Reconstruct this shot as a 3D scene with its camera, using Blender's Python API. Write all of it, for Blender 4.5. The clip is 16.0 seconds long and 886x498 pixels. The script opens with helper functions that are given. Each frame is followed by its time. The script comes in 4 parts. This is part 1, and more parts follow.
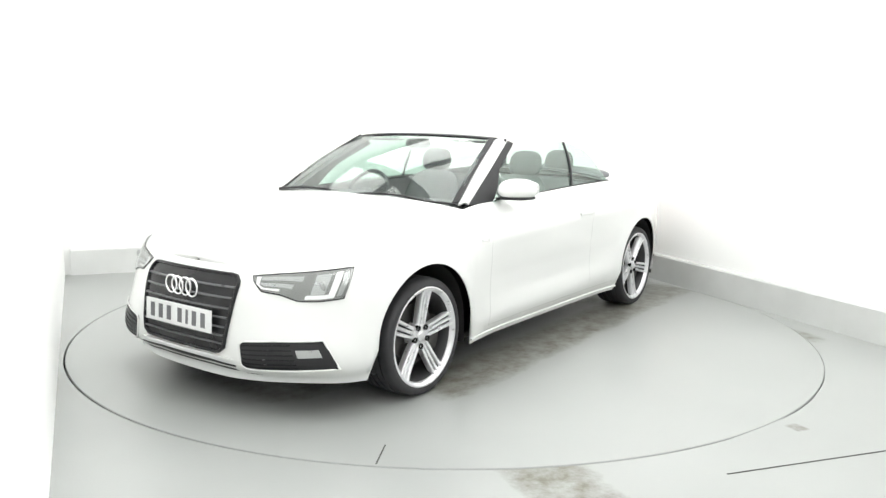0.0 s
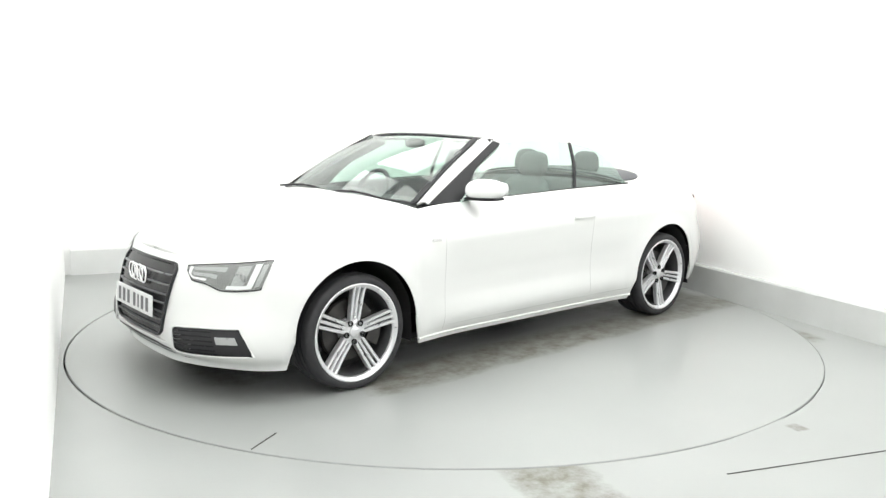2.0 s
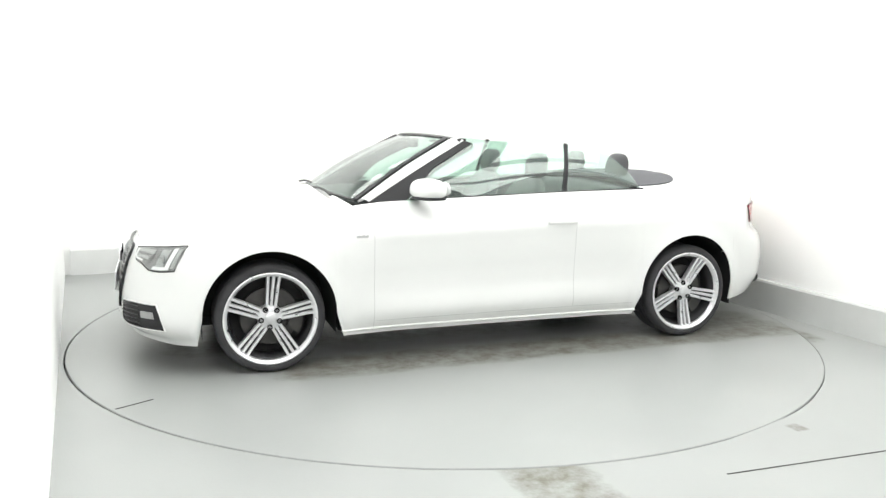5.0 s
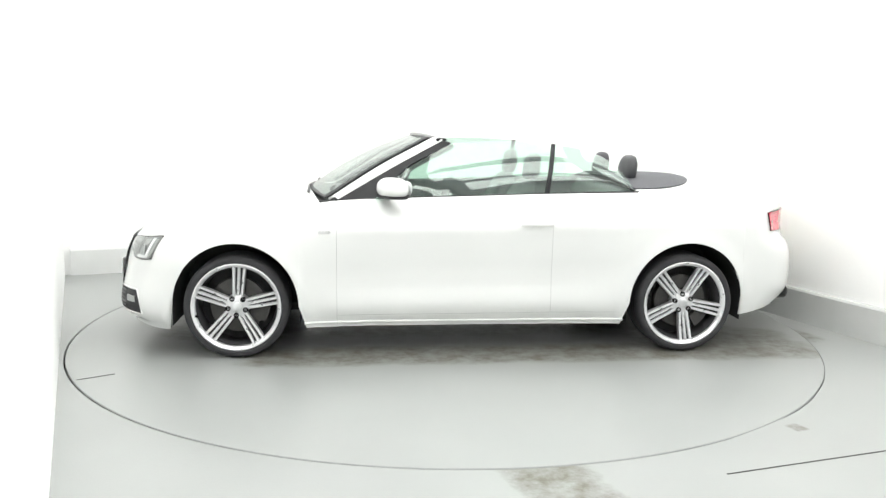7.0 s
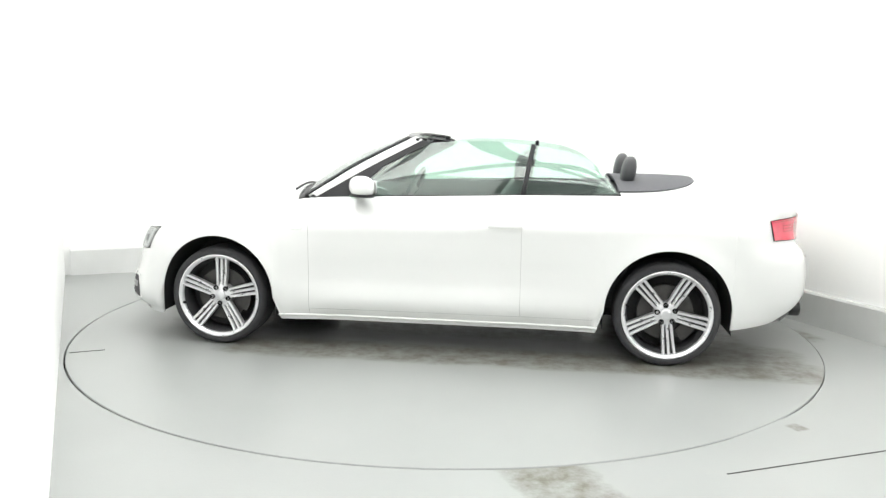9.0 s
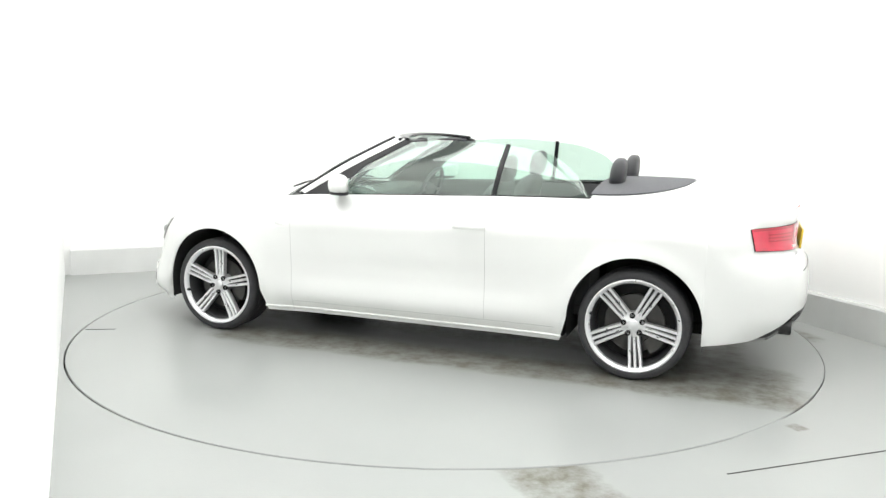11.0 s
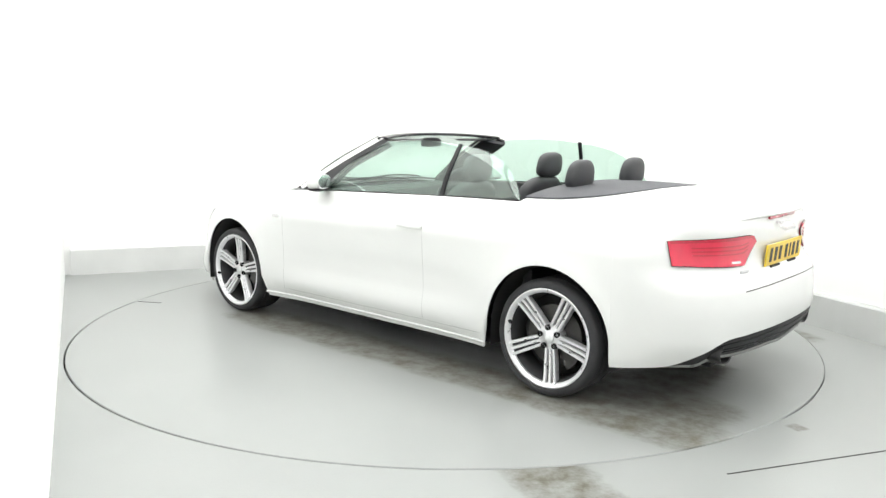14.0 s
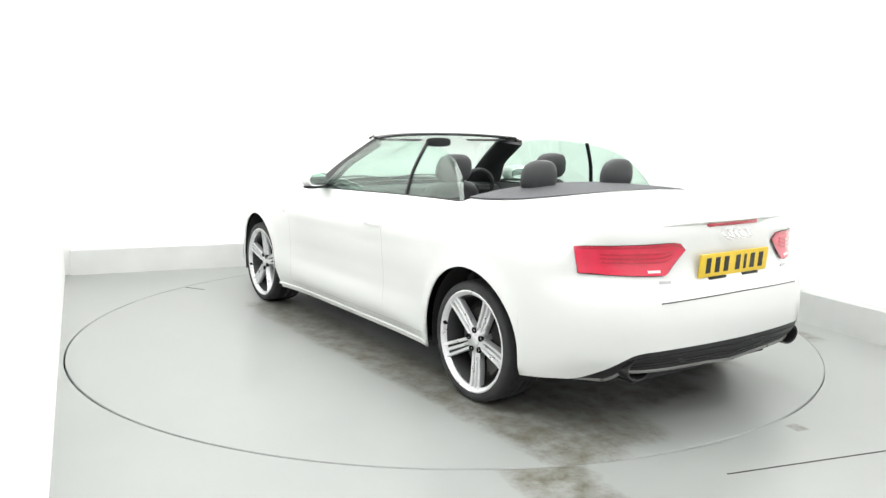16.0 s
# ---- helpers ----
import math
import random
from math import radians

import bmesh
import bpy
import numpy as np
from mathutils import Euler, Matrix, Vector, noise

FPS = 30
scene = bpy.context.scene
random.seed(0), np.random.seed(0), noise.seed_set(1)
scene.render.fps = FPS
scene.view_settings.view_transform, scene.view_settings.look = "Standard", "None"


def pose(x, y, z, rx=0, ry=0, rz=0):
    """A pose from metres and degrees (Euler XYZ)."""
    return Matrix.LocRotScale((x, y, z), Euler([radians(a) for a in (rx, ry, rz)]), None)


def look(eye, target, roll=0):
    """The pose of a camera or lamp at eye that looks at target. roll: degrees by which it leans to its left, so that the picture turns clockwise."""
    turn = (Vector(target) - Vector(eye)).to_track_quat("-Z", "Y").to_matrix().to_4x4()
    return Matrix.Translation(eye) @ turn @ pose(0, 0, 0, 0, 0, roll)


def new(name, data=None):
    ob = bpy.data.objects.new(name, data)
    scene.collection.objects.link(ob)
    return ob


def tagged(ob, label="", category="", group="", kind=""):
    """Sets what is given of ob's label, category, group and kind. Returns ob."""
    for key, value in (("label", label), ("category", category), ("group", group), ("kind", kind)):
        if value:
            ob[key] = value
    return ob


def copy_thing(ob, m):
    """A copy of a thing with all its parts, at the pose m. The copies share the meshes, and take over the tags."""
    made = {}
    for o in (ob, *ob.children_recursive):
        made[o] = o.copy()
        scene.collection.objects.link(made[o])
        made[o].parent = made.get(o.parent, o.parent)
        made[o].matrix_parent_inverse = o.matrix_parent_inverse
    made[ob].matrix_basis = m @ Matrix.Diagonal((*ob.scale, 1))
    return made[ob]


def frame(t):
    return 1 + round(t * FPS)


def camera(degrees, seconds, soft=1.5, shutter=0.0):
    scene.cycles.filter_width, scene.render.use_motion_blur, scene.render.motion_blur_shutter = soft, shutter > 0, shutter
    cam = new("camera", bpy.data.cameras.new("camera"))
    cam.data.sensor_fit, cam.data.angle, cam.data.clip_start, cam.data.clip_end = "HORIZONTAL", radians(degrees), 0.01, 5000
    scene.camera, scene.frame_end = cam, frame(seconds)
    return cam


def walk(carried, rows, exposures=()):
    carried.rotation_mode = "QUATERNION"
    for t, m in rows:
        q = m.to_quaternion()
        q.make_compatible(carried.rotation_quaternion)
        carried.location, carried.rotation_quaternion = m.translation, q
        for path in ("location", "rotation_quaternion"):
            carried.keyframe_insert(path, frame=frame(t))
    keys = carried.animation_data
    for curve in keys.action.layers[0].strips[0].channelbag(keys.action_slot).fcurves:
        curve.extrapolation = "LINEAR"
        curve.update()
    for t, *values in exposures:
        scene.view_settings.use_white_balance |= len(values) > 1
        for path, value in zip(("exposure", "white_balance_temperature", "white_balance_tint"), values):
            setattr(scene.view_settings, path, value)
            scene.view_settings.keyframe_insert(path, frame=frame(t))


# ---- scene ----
EYE = (0.0, -5.568, 1.402)
YAW, PITCH, ROLL = radians(-0.203), radians(8.904), 0.797
FWD = (math.sin(YAW) * math.cos(PITCH), math.cos(YAW) * math.cos(PITCH), -math.sin(PITCH))
cam = camera(58.35, 16.0, soft=1.4)
AIM = look(EYE, (EYE[0] + FWD[0], EYE[1] + FWD[1], EYE[2] + FWD[2]), ROLL)
walk(cam, [(0.0, AIM), (16.0, AIM)])

# turn of the platform in degrees, time by time
TURN = [(0.0, 234.23), (0.5, 231.34), (1.0, 228.1), (1.5, 224.58), (2.0, 220.96), (2.5, 217.4), (3.0, 213.84),
        (3.5, 210.3), (4.0, 206.71), (6.5, 189.56), (7.0, 186.1), (7.5, 182.68), (8.0, 179.29), (8.5, 175.92),
        (9.0, 172.56), (11.5, 156.1), (12.0, 152.7), (12.5, 149.29), (13.0, 145.85), (13.5, 142.41), (14.0, 139.01),
        (14.5, 135.59), (15.0, 132.08), (15.5, 128.65), (16.0, 125.14)]
AXIS = (0.045, 0.080)      # the platform's axis in the car's own plan
R_DISC = 2.474
ROOM = 22.7                # the room's turn against the camera's line
U0, U1, N0, N1, ROOF = -2.56, 2.52, -7.6, 2.75, 3.3
PANEL_GLOW = 3.15

# ---- world ----
world = bpy.data.worlds.new("world")
scene.world = world
world.use_nodes = True
world.node_tree.nodes["Background"].inputs[0].default_value = (0.9, 0.95, 1.0, 1)
world.node_tree.nodes["Background"].inputs[1].default_value = 0.05
scene.view_settings.exposure = 0.0


# ---- materials ----
def material(name, base, rough=0.5, metal=0.0, coat=0.0, vary=0.06, scale=6.0, bump=0.0, bump_scale=60.0, rough_vary=0.08, spec=0.5):
    m = bpy.data.materials.new(name)
    m.use_nodes = True
    nt = m.node_tree
    p = nt.nodes["Principled BSDF"]
    p.inputs["Roughness"].default_value, p.inputs["Metallic"].default_value = rough, metal
    p.inputs["Coat Weight"].default_value, p.inputs["Coat Roughness"].default_value = coat, 0.04
    p.inputs["Specular IOR Level"].default_value = spec
    co = nt.nodes.new("ShaderNodeTexCoord")
    big = nt.nodes.new("ShaderNodeTexNoise")
    big.inputs["Scale"].default_value, big.inputs["Detail"].default_value = scale, 6
    nt.links.new(co.outputs["Object"], big.inputs["Vector"])
    ramp = nt.nodes.new("ShaderNodeMapRange")
    ramp.inputs["From Min"].default_value, ramp.inputs["From Max"].default_value = 0.3, 0.7
    ramp.inputs["To Min"].default_value, ramp.inputs["To Max"].default_value = 1 - vary, 1 + vary
    nt.links.new(big.outputs["Fac"], ramp.inputs["Value"])
    mul = nt.nodes.new("ShaderNodeVectorMath")
    mul.operation = "SCALE"
    mul.inputs[0].default_value = base
    nt.links.new(ramp.outputs["Result"], mul.inputs["Scale"])
    nt.links.new(mul.outputs["Vector"], p.inputs["Base Color"])
    rr = nt.nodes.new("ShaderNodeMapRange")
    rr.inputs["To Min"].default_value, rr.inputs["To Max"].default_value = max(0.02, rough - rough_vary), min(1, rough + rough_vary)
    nt.links.new(big.outputs["Fac"], rr.inputs["Value"])
    nt.links.new(rr.outputs["Result"], p.inputs["Roughness"])
    if bump:
        fine = nt.nodes.new("ShaderNodeTexNoise")
        fine.inputs["Scale"].default_value, fine.inputs["Detail"].default_value = bump_scale, 4
        nt.links.new(co.outputs["Object"], fine.inputs["Vector"])
        b = nt.nodes.new("ShaderNodeBump")
        b.inputs["Strength"].default_value, b.inputs["Distance"].default_value = bump, 0.004
        nt.links.new(fine.outputs["Fac"], b.inputs["Height"])
        nt.links.new(b.outputs["Normal"], p.inputs["Normal"])
    return m


def glass(name, tint, gloss_rough=0.02, gloss=0.04):
    m = bpy.data.materials.new(name)
    m.use_nodes = True
    nt = m.node_tree
    nt.nodes.remove(nt.nodes["Principled BSDF"])
    out = nt.nodes["Material Output"]
    tr, gl, lw, mix = (nt.nodes.new("ShaderNode" + k) for k in ("BsdfTransparent", "BsdfGlossy", "LayerWeight", "MixShader"))
    tr.inputs["Color"].default_value = (*tint, 1)
    gl.inputs["Roughness"].default_value = gloss_rough
    lw.inputs["Blend"].default_value = 0.5
    po, sc = nt.nodes.new("ShaderNodeMath"), nt.nodes.new("ShaderNodeMath")
    po.operation, po.inputs[1].default_value = "POWER", 5.0
    sc.operation, sc.inputs[1].default_value, sc.inputs[2].default_value = "MULTIPLY_ADD", 0.8, gloss
    nt.links.new(lw.outputs["Facing"], po.inputs[0])
    nt.links.new(po.outputs[0], sc.inputs[0])
    nt.links.new(sc.outputs[0], mix.inputs[0])
    nt.links.new(tr.outputs[0], mix.inputs[1])
    nt.links.new(gl.outputs[0], mix.inputs[2])
    nt.links.new(mix.outputs[0], out.inputs["Surface"])
    return m


def glow(name, colour, strength):
    m = bpy.data.materials.new(name)
    m.use_nodes = True
    p = m.node_tree.nodes["Principled BSDF"]
    p.inputs["Base Color"].default_value = (0.9, 0.9, 0.9, 1)
    p.inputs["Emission Color"].default_value = (*colour, 1)
    p.inputs["Emission Strength"].default_value = strength
    return m


def floor_paint(name, base, dark_bands, rough=0.30, stretch=(2.4, 4.2, 1)):
    """Grey floor paint with cloudy dirt, scuffs, and brown dried-water streaks along lines y = c (its own plan). On the
    deck they also hold painted car shade.
    """
    m = material(name, base, rough, vary=0.045, scale=1.3, bump=0.08, bump_scale=90, rough_vary=0.05)
    nt = m.node_tree
    p = nt.nodes["Principled BSDF"]
    old = p.inputs["Base Color"].links[0].from_socket
    co = nt.nodes.new("ShaderNodeTexCoord")
    sep = nt.nodes.new("ShaderNodeSeparateXYZ")
    nt.links.new(co.outputs["Object"], sep.inputs[0])

    def math_node(op, a, b=None):
        n = nt.nodes.new("ShaderNodeMath")
        n.operation = op
        for i, v in enumerate((a, b)):
            if v is None:
                continue
            if isinstance(v, (int, float)):
                n.inputs[i].default_value = v
            else:
                nt.links.new(v, n.inputs[i])
        return n.outputs[0]

    def band(c, half, x0, x1, across="Y", along="X"):
        d = math_node("ABSOLUTE", math_node("SUBTRACT", sep.outputs[across], c))
        r = nt.nodes.new("ShaderNodeMapRange")
        r.interpolation_type = "SMOOTHSTEP"
        r.inputs["From Min"].default_value, r.inputs["From Max"].default_value = half, half * 0.35
        nt.links.new(d, r.inputs["Value"])
        e = math_node("ABSOLUTE", math_node("SUBTRACT", sep.outputs[along], (x0 + x1) / 2))
        q = nt.nodes.new("ShaderNodeMapRange")
        q.interpolation_type = "SMOOTHSTEP"
        q.inputs["From Min"].default_value, q.inputs["From Max"].default_value = (x1 - x0) / 2, (x1 - x0) / 2 - min(0.3, (x1 - x0) / 3)
        nt.links.new(e, q.inputs["Value"])
        return math_node("MULTIPLY", r.outputs[0], q.outputs[0])

    total = None
    for t in dark_bands:
        b = band(*t)
        total = b if total is None else math_node("MAXIMUM", total, b)
    mp = nt.nodes.new("ShaderNodeMapping")
    mp.inputs["Scale"].default_value = stretch
    nt.links.new(co.outputs["Object"], mp.inputs["Vector"])
    no = nt.nodes.new("ShaderNodeTexNoise")
    no.inputs["Scale"].default_value, no.inputs["Detail"].default_value, no.inputs["Roughness"].default_value = 1.7, 10, 0.72
    nt.links.new(mp.outputs[0], no.inputs["Vector"])
    st = nt.nodes.new("ShaderNodeMapRange")
    st.inputs["From Min"].default_value, st.inputs["From Max"].default_value = 0.95, 1.33
    st.inputs["To Max"].default_value = 0.97
    nt.links.new(math_node("ADD", math_node("MULTIPLY", total, 0.82), no.outputs["Fac"]), st.inputs["Value"])
    mot = nt.nodes.new("ShaderNodeTexNoise")
    mot.inputs["Scale"].default_value, mot.inputs["Detail"].default_value, mot.inputs["Roughness"].default_value = 9.0, 8, 0.7
    nt.links.new(co.outputs["Object"], mot.inputs["Vector"])
    sp = nt.nodes.new("ShaderNodeMapRange")
    sp.inputs["From Min"].default_value, sp.inputs["From Max"].default_value = 0.36, 0.62
    sp.inputs["To Min"].default_value, sp.inputs["To Max"].default_value = 0.22, 1.0
    nt.links.new(mot.outputs["Fac"], sp.inputs["Value"])
    fac = math_node("MULTIPLY", st.outputs[0], sp.outputs[0])
    mix = nt.nodes.new("ShaderNodeMix")
    mix.data_type = "RGBA"
    nt.links.new(fac, mix.inputs["Factor"])
    nt.links.new(old, mix.inputs["A"])
    mix.inputs["B"].default_value = (base[0] * 0.34, base[1] * 0.30, base[2] * 0.215, 1)
    nt.links.new(mix.outputs["Result"], p.inputs["Base Color"])
    return m


FLOOR_GREY = (0.318, 0.332, 0.323)
WALL = material("white wall paint", (0.945, 0.95, 0.94), 0.6, vary=0.02, scale=0.9, bump=0.05, bump_scale=40)
KERB = material("pale grey kerb", (0.70, 0.71, 0.70), 0.45, vary=0.05, scale=3)
# the kerb's right run has a darker grey than its back run
KERB_GREY = material("darker grey kerb", (0.56, 0.57, 0.56), 0.4, vary=0.06, scale=3, bump=0.08, bump_scale=60)
FLOOR = floor_paint("painted studio floor", FLOOR_GREY, [(-0.57, 0.30, -3.8, -2.0, "X", "Y"), (0.80, 0.07, -2.53, -2.38, "X", "Y"), (2.15, 0.2, -1.5, -0.6, "X", "Y")], stretch=(4.6, 3.4, 1))
# tyre streaks and dirt, with the car's underbody shade painted into the same bands
DECK = floor_paint("painted platform deck", FLOOR_GREY, [(0.82, 0.34, -2.55, 1.5), (0.62, 0.56, -2.5, -1.0), (0.0, 0.65, -2.2, 2.1), (-0.70, 0.40, -2.0, 1.5)])
PIT = material("dark pit steel", (0.03, 0.03, 0.03), 0.7)
SEAM = material("dark floor joint", (0.06, 0.06, 0.055), 0.7)
PAINT = material("white car paint", (0.755, 0.765, 0.755), 0.35, coat=1.0, vary=0.01, scale=2, rough_vary=0.03)
SHELL = material("black underseal", (0.02, 0.02, 0.021), 0.8)
PLASTIC = material("satin black plastic", (0.021, 0.021, 0.023), 0.5, spec=0.3, vary=0.1, scale=20, bump=0.1, bump_scale=300)
GLOSS_BLACK = material("gloss black trim", (0.017, 0.017, 0.019), 0.25, spec=0.35)
RUBBER = material("tyre rubber", (0.032, 0.032, 0.035), 0.75, vary=0.15, scale=25, bump=0.15, bump_scale=120)
ALLOY = material("bright silver alloy", (0.78, 0.78, 0.80), 0.3, metal=0.75, vary=0.03, scale=30)
DISC_METAL = material("brake disc steel", (0.07, 0.068, 0.066), 0.5, metal=0.6, vary=0.1, scale=40)
CHROME = material("polished chrome", (0.85, 0.85, 0.86), 0.12, metal=1.0, vary=0.01)
LEATHER = material("dark grey seat leather", (0.045, 0.046, 0.05), 0.5, vary=0.1, scale=12, bump=0.2, bump_scale=220)
TRIM = material("dark cabin trim", (0.03, 0.031, 0.034), 0.6, vary=0.1, scale=15, bump=0.15, bump_scale=260)
TONNEAU = material("charcoal tonneau cover", (0.07, 0.072, 0.08), 0.7, vary=0.1, scale=8, bump=0.3, bump_scale=350)
TINT = glass("green tinted glass", (0.84, 0.945, 0.895), gloss=0.11)
SCREEN = glass("windscreen glass", (0.90, 0.955, 0.93), gloss=0.06)
CLEAR = glass("clear lamp cover", (0.95, 0.96, 0.96), gloss=0.06)
MIRROR = material("mirror glass", (0.85, 0.87, 0.87), 0.03, metal=1.0, vary=0.0, rough_vary=0.01)
LAMP_GREY = material("grey lamp housing", (0.21, 0.213, 0.21), 0.3, metal=0.3, vary=0.08, scale=20)
LAMP_SILVER = material("silver lamp reflector", (0.42, 0.43, 0.43), 0.3, metal=0.8, vary=0.04, scale=30)
LAMP_WHITE = material("white light guide", (0.85, 0.86, 0.86), 0.25, vary=0.01)
LAMP_RED = material("red lamp plastic", (0.70, 0.03, 0.075), 0.15, coat=0.8, vary=0.06, scale=25)
LAMP_DARK_RED = material("deep red lamp plastic", (0.50, 0.018, 0.045), 0.15, coat=0.8, vary=0.08, scale=30)
PLATE_WHITE = material("white plate", (0.78, 0.79, 0.79), 0.35, vary=0.02)
PLATE_YELLOW = material("yellow plate", (0.80, 0.56, 0.04), 0.35, vary=0.02)
GROOVE = material("dark alloy groove", (0.045, 0.045, 0.048), 0.5, metal=0.3, vary=0.05)
SLAT = material("grey slat", (0.13, 0.13, 0.137), 0.3, vary=0.05)
PIPE = material("sooty pipe steel", (0.03, 0.03, 0.031), 0.4, metal=0.5, vary=0.1)
INK = material("plate ink", (0.02, 0.02, 0.02), 0.5)
INK_GREY = material("grey plate ink", (0.14, 0.14, 0.15), 0.5)
PANEL = glow("ceiling light diffuser", (1.0, 0.995, 0.975), PANEL_GLOW)


# ---- mesh helpers ----
def mesh(name, verts, faces, mat, smooth=None):
    me = bpy.data.meshes.new(name)
    me.from_pydata([tuple(v) for v in verts], [], faces)
    me.materials.append(mat)
    if smooth is not None:
        me.shade_smooth()
        me.set_sharp_from_angle(angle=radians(smooth))
    me.update()
    return me


def part(name, data, parent, label="", m=None):
    ob = new(name, data)
    ob.parent = parent
    if m is not None:
        ob.matrix_basis = m
    return tagged(ob, label)


def joined(*pieces):
    """Several (verts, faces) as one."""
    vs, fs = [], []
    for v, f in pieces:
        k = len(vs)
        vs += [tuple(p) for p in v]
        fs += [tuple(i + k for i in q) for q in f]
    return vs, fs


def box(x0, x1, y0, y1, z0, z1, bevel=0.0):
    bm = bmesh.new()
    bmesh.ops.create_cube(bm, size=1)
    for v in bm.verts:
        v.co = ((x0 + x1) / 2 + v.co.x * (x1 - x0), (y0 + y1) / 2 + v.co.y * (y1 - y0), (z0 + z1) / 2 + v.co.z * (z1 - z0))
    if bevel:
        bmesh.ops.bevel(bm, geom=bm.edges[:], offset=bevel, segments=3, profile=0.5, affect="EDGES")
    bm.verts.index_update()
    out = [tuple(v.co) for v in bm.verts], [tuple(v.index for v in f.verts) for f in bm.faces]
    bm.free()
    return out


def grid_faces(nu, nv, flip=False):
    fs = []
    for i in range(nu - 1):
        for j in range(nv - 1):
            q = (i * nv + j, (i + 1) * nv + j, (i + 1) * nv + j + 1, i * nv + j + 1)
            fs.append(q[::-1] if flip else q)
    return fs


def lathe(profile, n=72, axis="y"):
    """Ring surface round the y axis from (radius, y) pairs."""
    vs, fs, k = [], [], len(profile)
    for i in range(n):
        a = 2 * math.pi * i / n
        for r, y in profile:
            vs.append((r * math.cos(a), y, r * math.sin(a)))
    for i in range(n):
        for j in range(k - 1):
            a, b = i * k, ((i + 1) % n) * k
            fs.append((a + j, a + j + 1, b + j + 1, b + j))
    return vs, fs


def sweep(path, section, up=(0, 0, 1), closed=False):
    """A closed section (side, up) carried along a path."""
    path = [Vector(p) for p in path]
    vs, fs, k, n = [], [], len(section), len(path)
    for i, p in enumerate(path):
        a = path[(i - 1) % n] if closed or i else path[0]
        b = path[(i + 1) % n] if closed or i < n - 1 else path[-1]
        t = (b - a).normalized()
        s = t.cross(Vector(up)).normalized()
        u = s.cross(t)
        vs += [tuple(p + s * x + u * y) for x, y in section]
    for i in range(n if closed else n - 1):
        for j in range(k):
            a, b = i * k, ((i + 1) % n) * k
            fs.append((a + j, a + (j + 1) % k, b + (j + 1) % k, b + j))
    if not closed:
        fs += [tuple(range(k))[::-1], tuple(range((n - 1) * k, n * k))]
    return vs, fs


def rounded(w, h, n=12, p=3.0):
    """A rounded-rectangle section."""
    out = []
    for i in range(n):
        a = 2 * math.pi * (i + 0.5) / n
        c, s = math.cos(a), math.sin(a)
        out.append((w / 2 * math.copysign(abs(c) ** (2 / p), c), h / 2 * math.copysign(abs(s) ** (2 / p), s)))
    return out


def pillow(cx, cy, cz, rx, ry, rz, p=3.2, nu=20, nv=14, lean=0.0, taper=0.0):
    """A soft, cushion-like block: a superellipsoid, leaning back and tapering upwards."""
    vs, fs = [], []
    e = 2 / p

    def f(w):
        return math.copysign(abs(w) ** e, w)

    for i in range(nu):
        a = 2 * math.pi * i / nu
        for j in range(nv):
            b = -math.pi / 2 + math.pi * j / (nv - 1)
            x, y, z = f(math.cos(b)) * f(math.cos(a)), f(math.cos(b)) * f(math.sin(a)), f(math.sin(b))
            k = 1 - taper * (z + 1) / 2
            vs.append((cx + x * rx * k - lean * (z + 1) * rz, cy + y * ry * k, cz + z * rz))
    for i in range(nu):
        for j in range(nv - 1):
            a, b = i * nv, ((i + 1) % nu) * nv
            fs.append((a + j, b + j, b + j + 1, a + j + 1))
    return vs, fs


def mirror(vf):
    v, f = vf
    return [(x, -y, z) for x, y, z in v], [q[::-1] for q in f]


def sheet(rows, thick, flip=False):
    """A plate with thickness from rows of points (equal lengths); the second face lies along the normals."""
    nu, nv = len(rows), len(rows[0])
    P = np.array(rows, float)
    du = np.gradient(P, axis=0)
    dv = np.gradient(P, axis=1)
    n = np.cross(du, dv)
    n /= np.linalg.norm(n, axis=2, keepdims=True) + 1e-12
    if flip:
        n = -n
    top = P + n * thick
    vs = [tuple(p) for p in P.reshape(-1, 3)] + [tuple(p) for p in top.reshape(-1, 3)]
    k = nu * nv
    fs = grid_faces(nu, nv, not flip) + [tuple(i + k for i in q) for q in grid_faces(nu, nv, flip)]
    rim = [i * nv for i in range(nu)] + [(nu - 1) * nv + j for j in range(1, nv)] + [i * nv + nv - 1 for i in range(nu - 2, -1, -1)] + [j for j in range(nv - 2, 0, -1)]
    for a, b in zip(rim, rim[1:] + rim[:1]):
        q = (a, b, b + k, a + k)
        fs.append(q[::-1] if flip else q)
    return vs, fs


def hermite(xs, ys, x):
    """Smooth curve through keys, with no overshoot."""
    xs, ys = np.asarray(xs, float), np.asarray(ys, float)
    d = np.diff(ys) / np.diff(xs)
    m = np.zeros(len(xs))
    m[0], m[-1] = d[0], d[-1]
    for i in range(1, len(xs) - 1):
        m[i] = 0 if d[i - 1] * d[i] <= 0 else 2 * d[i - 1] * d[i] / (d[i - 1] + d[i])
    x = np.clip(x, xs[0], xs[-1])
    k = np.clip(np.searchsorted(xs, x, "right") - 1, 0, len(xs) - 2)
    h = xs[k + 1] - xs[k]
    t = (x - xs[k]) / h
    return (2 * t**3 - 3 * t**2 + 1) * ys[k] + (t**3 - 2 * t**2 + t) * h * m[k] + (-2 * t**3 + 3 * t**2) * ys[k + 1] + (t**3 - t**2) * h * m[k + 1]


# ---- the room ----
TO_ROOM = pose(0, 0, 0, 0, 0, ROOM)


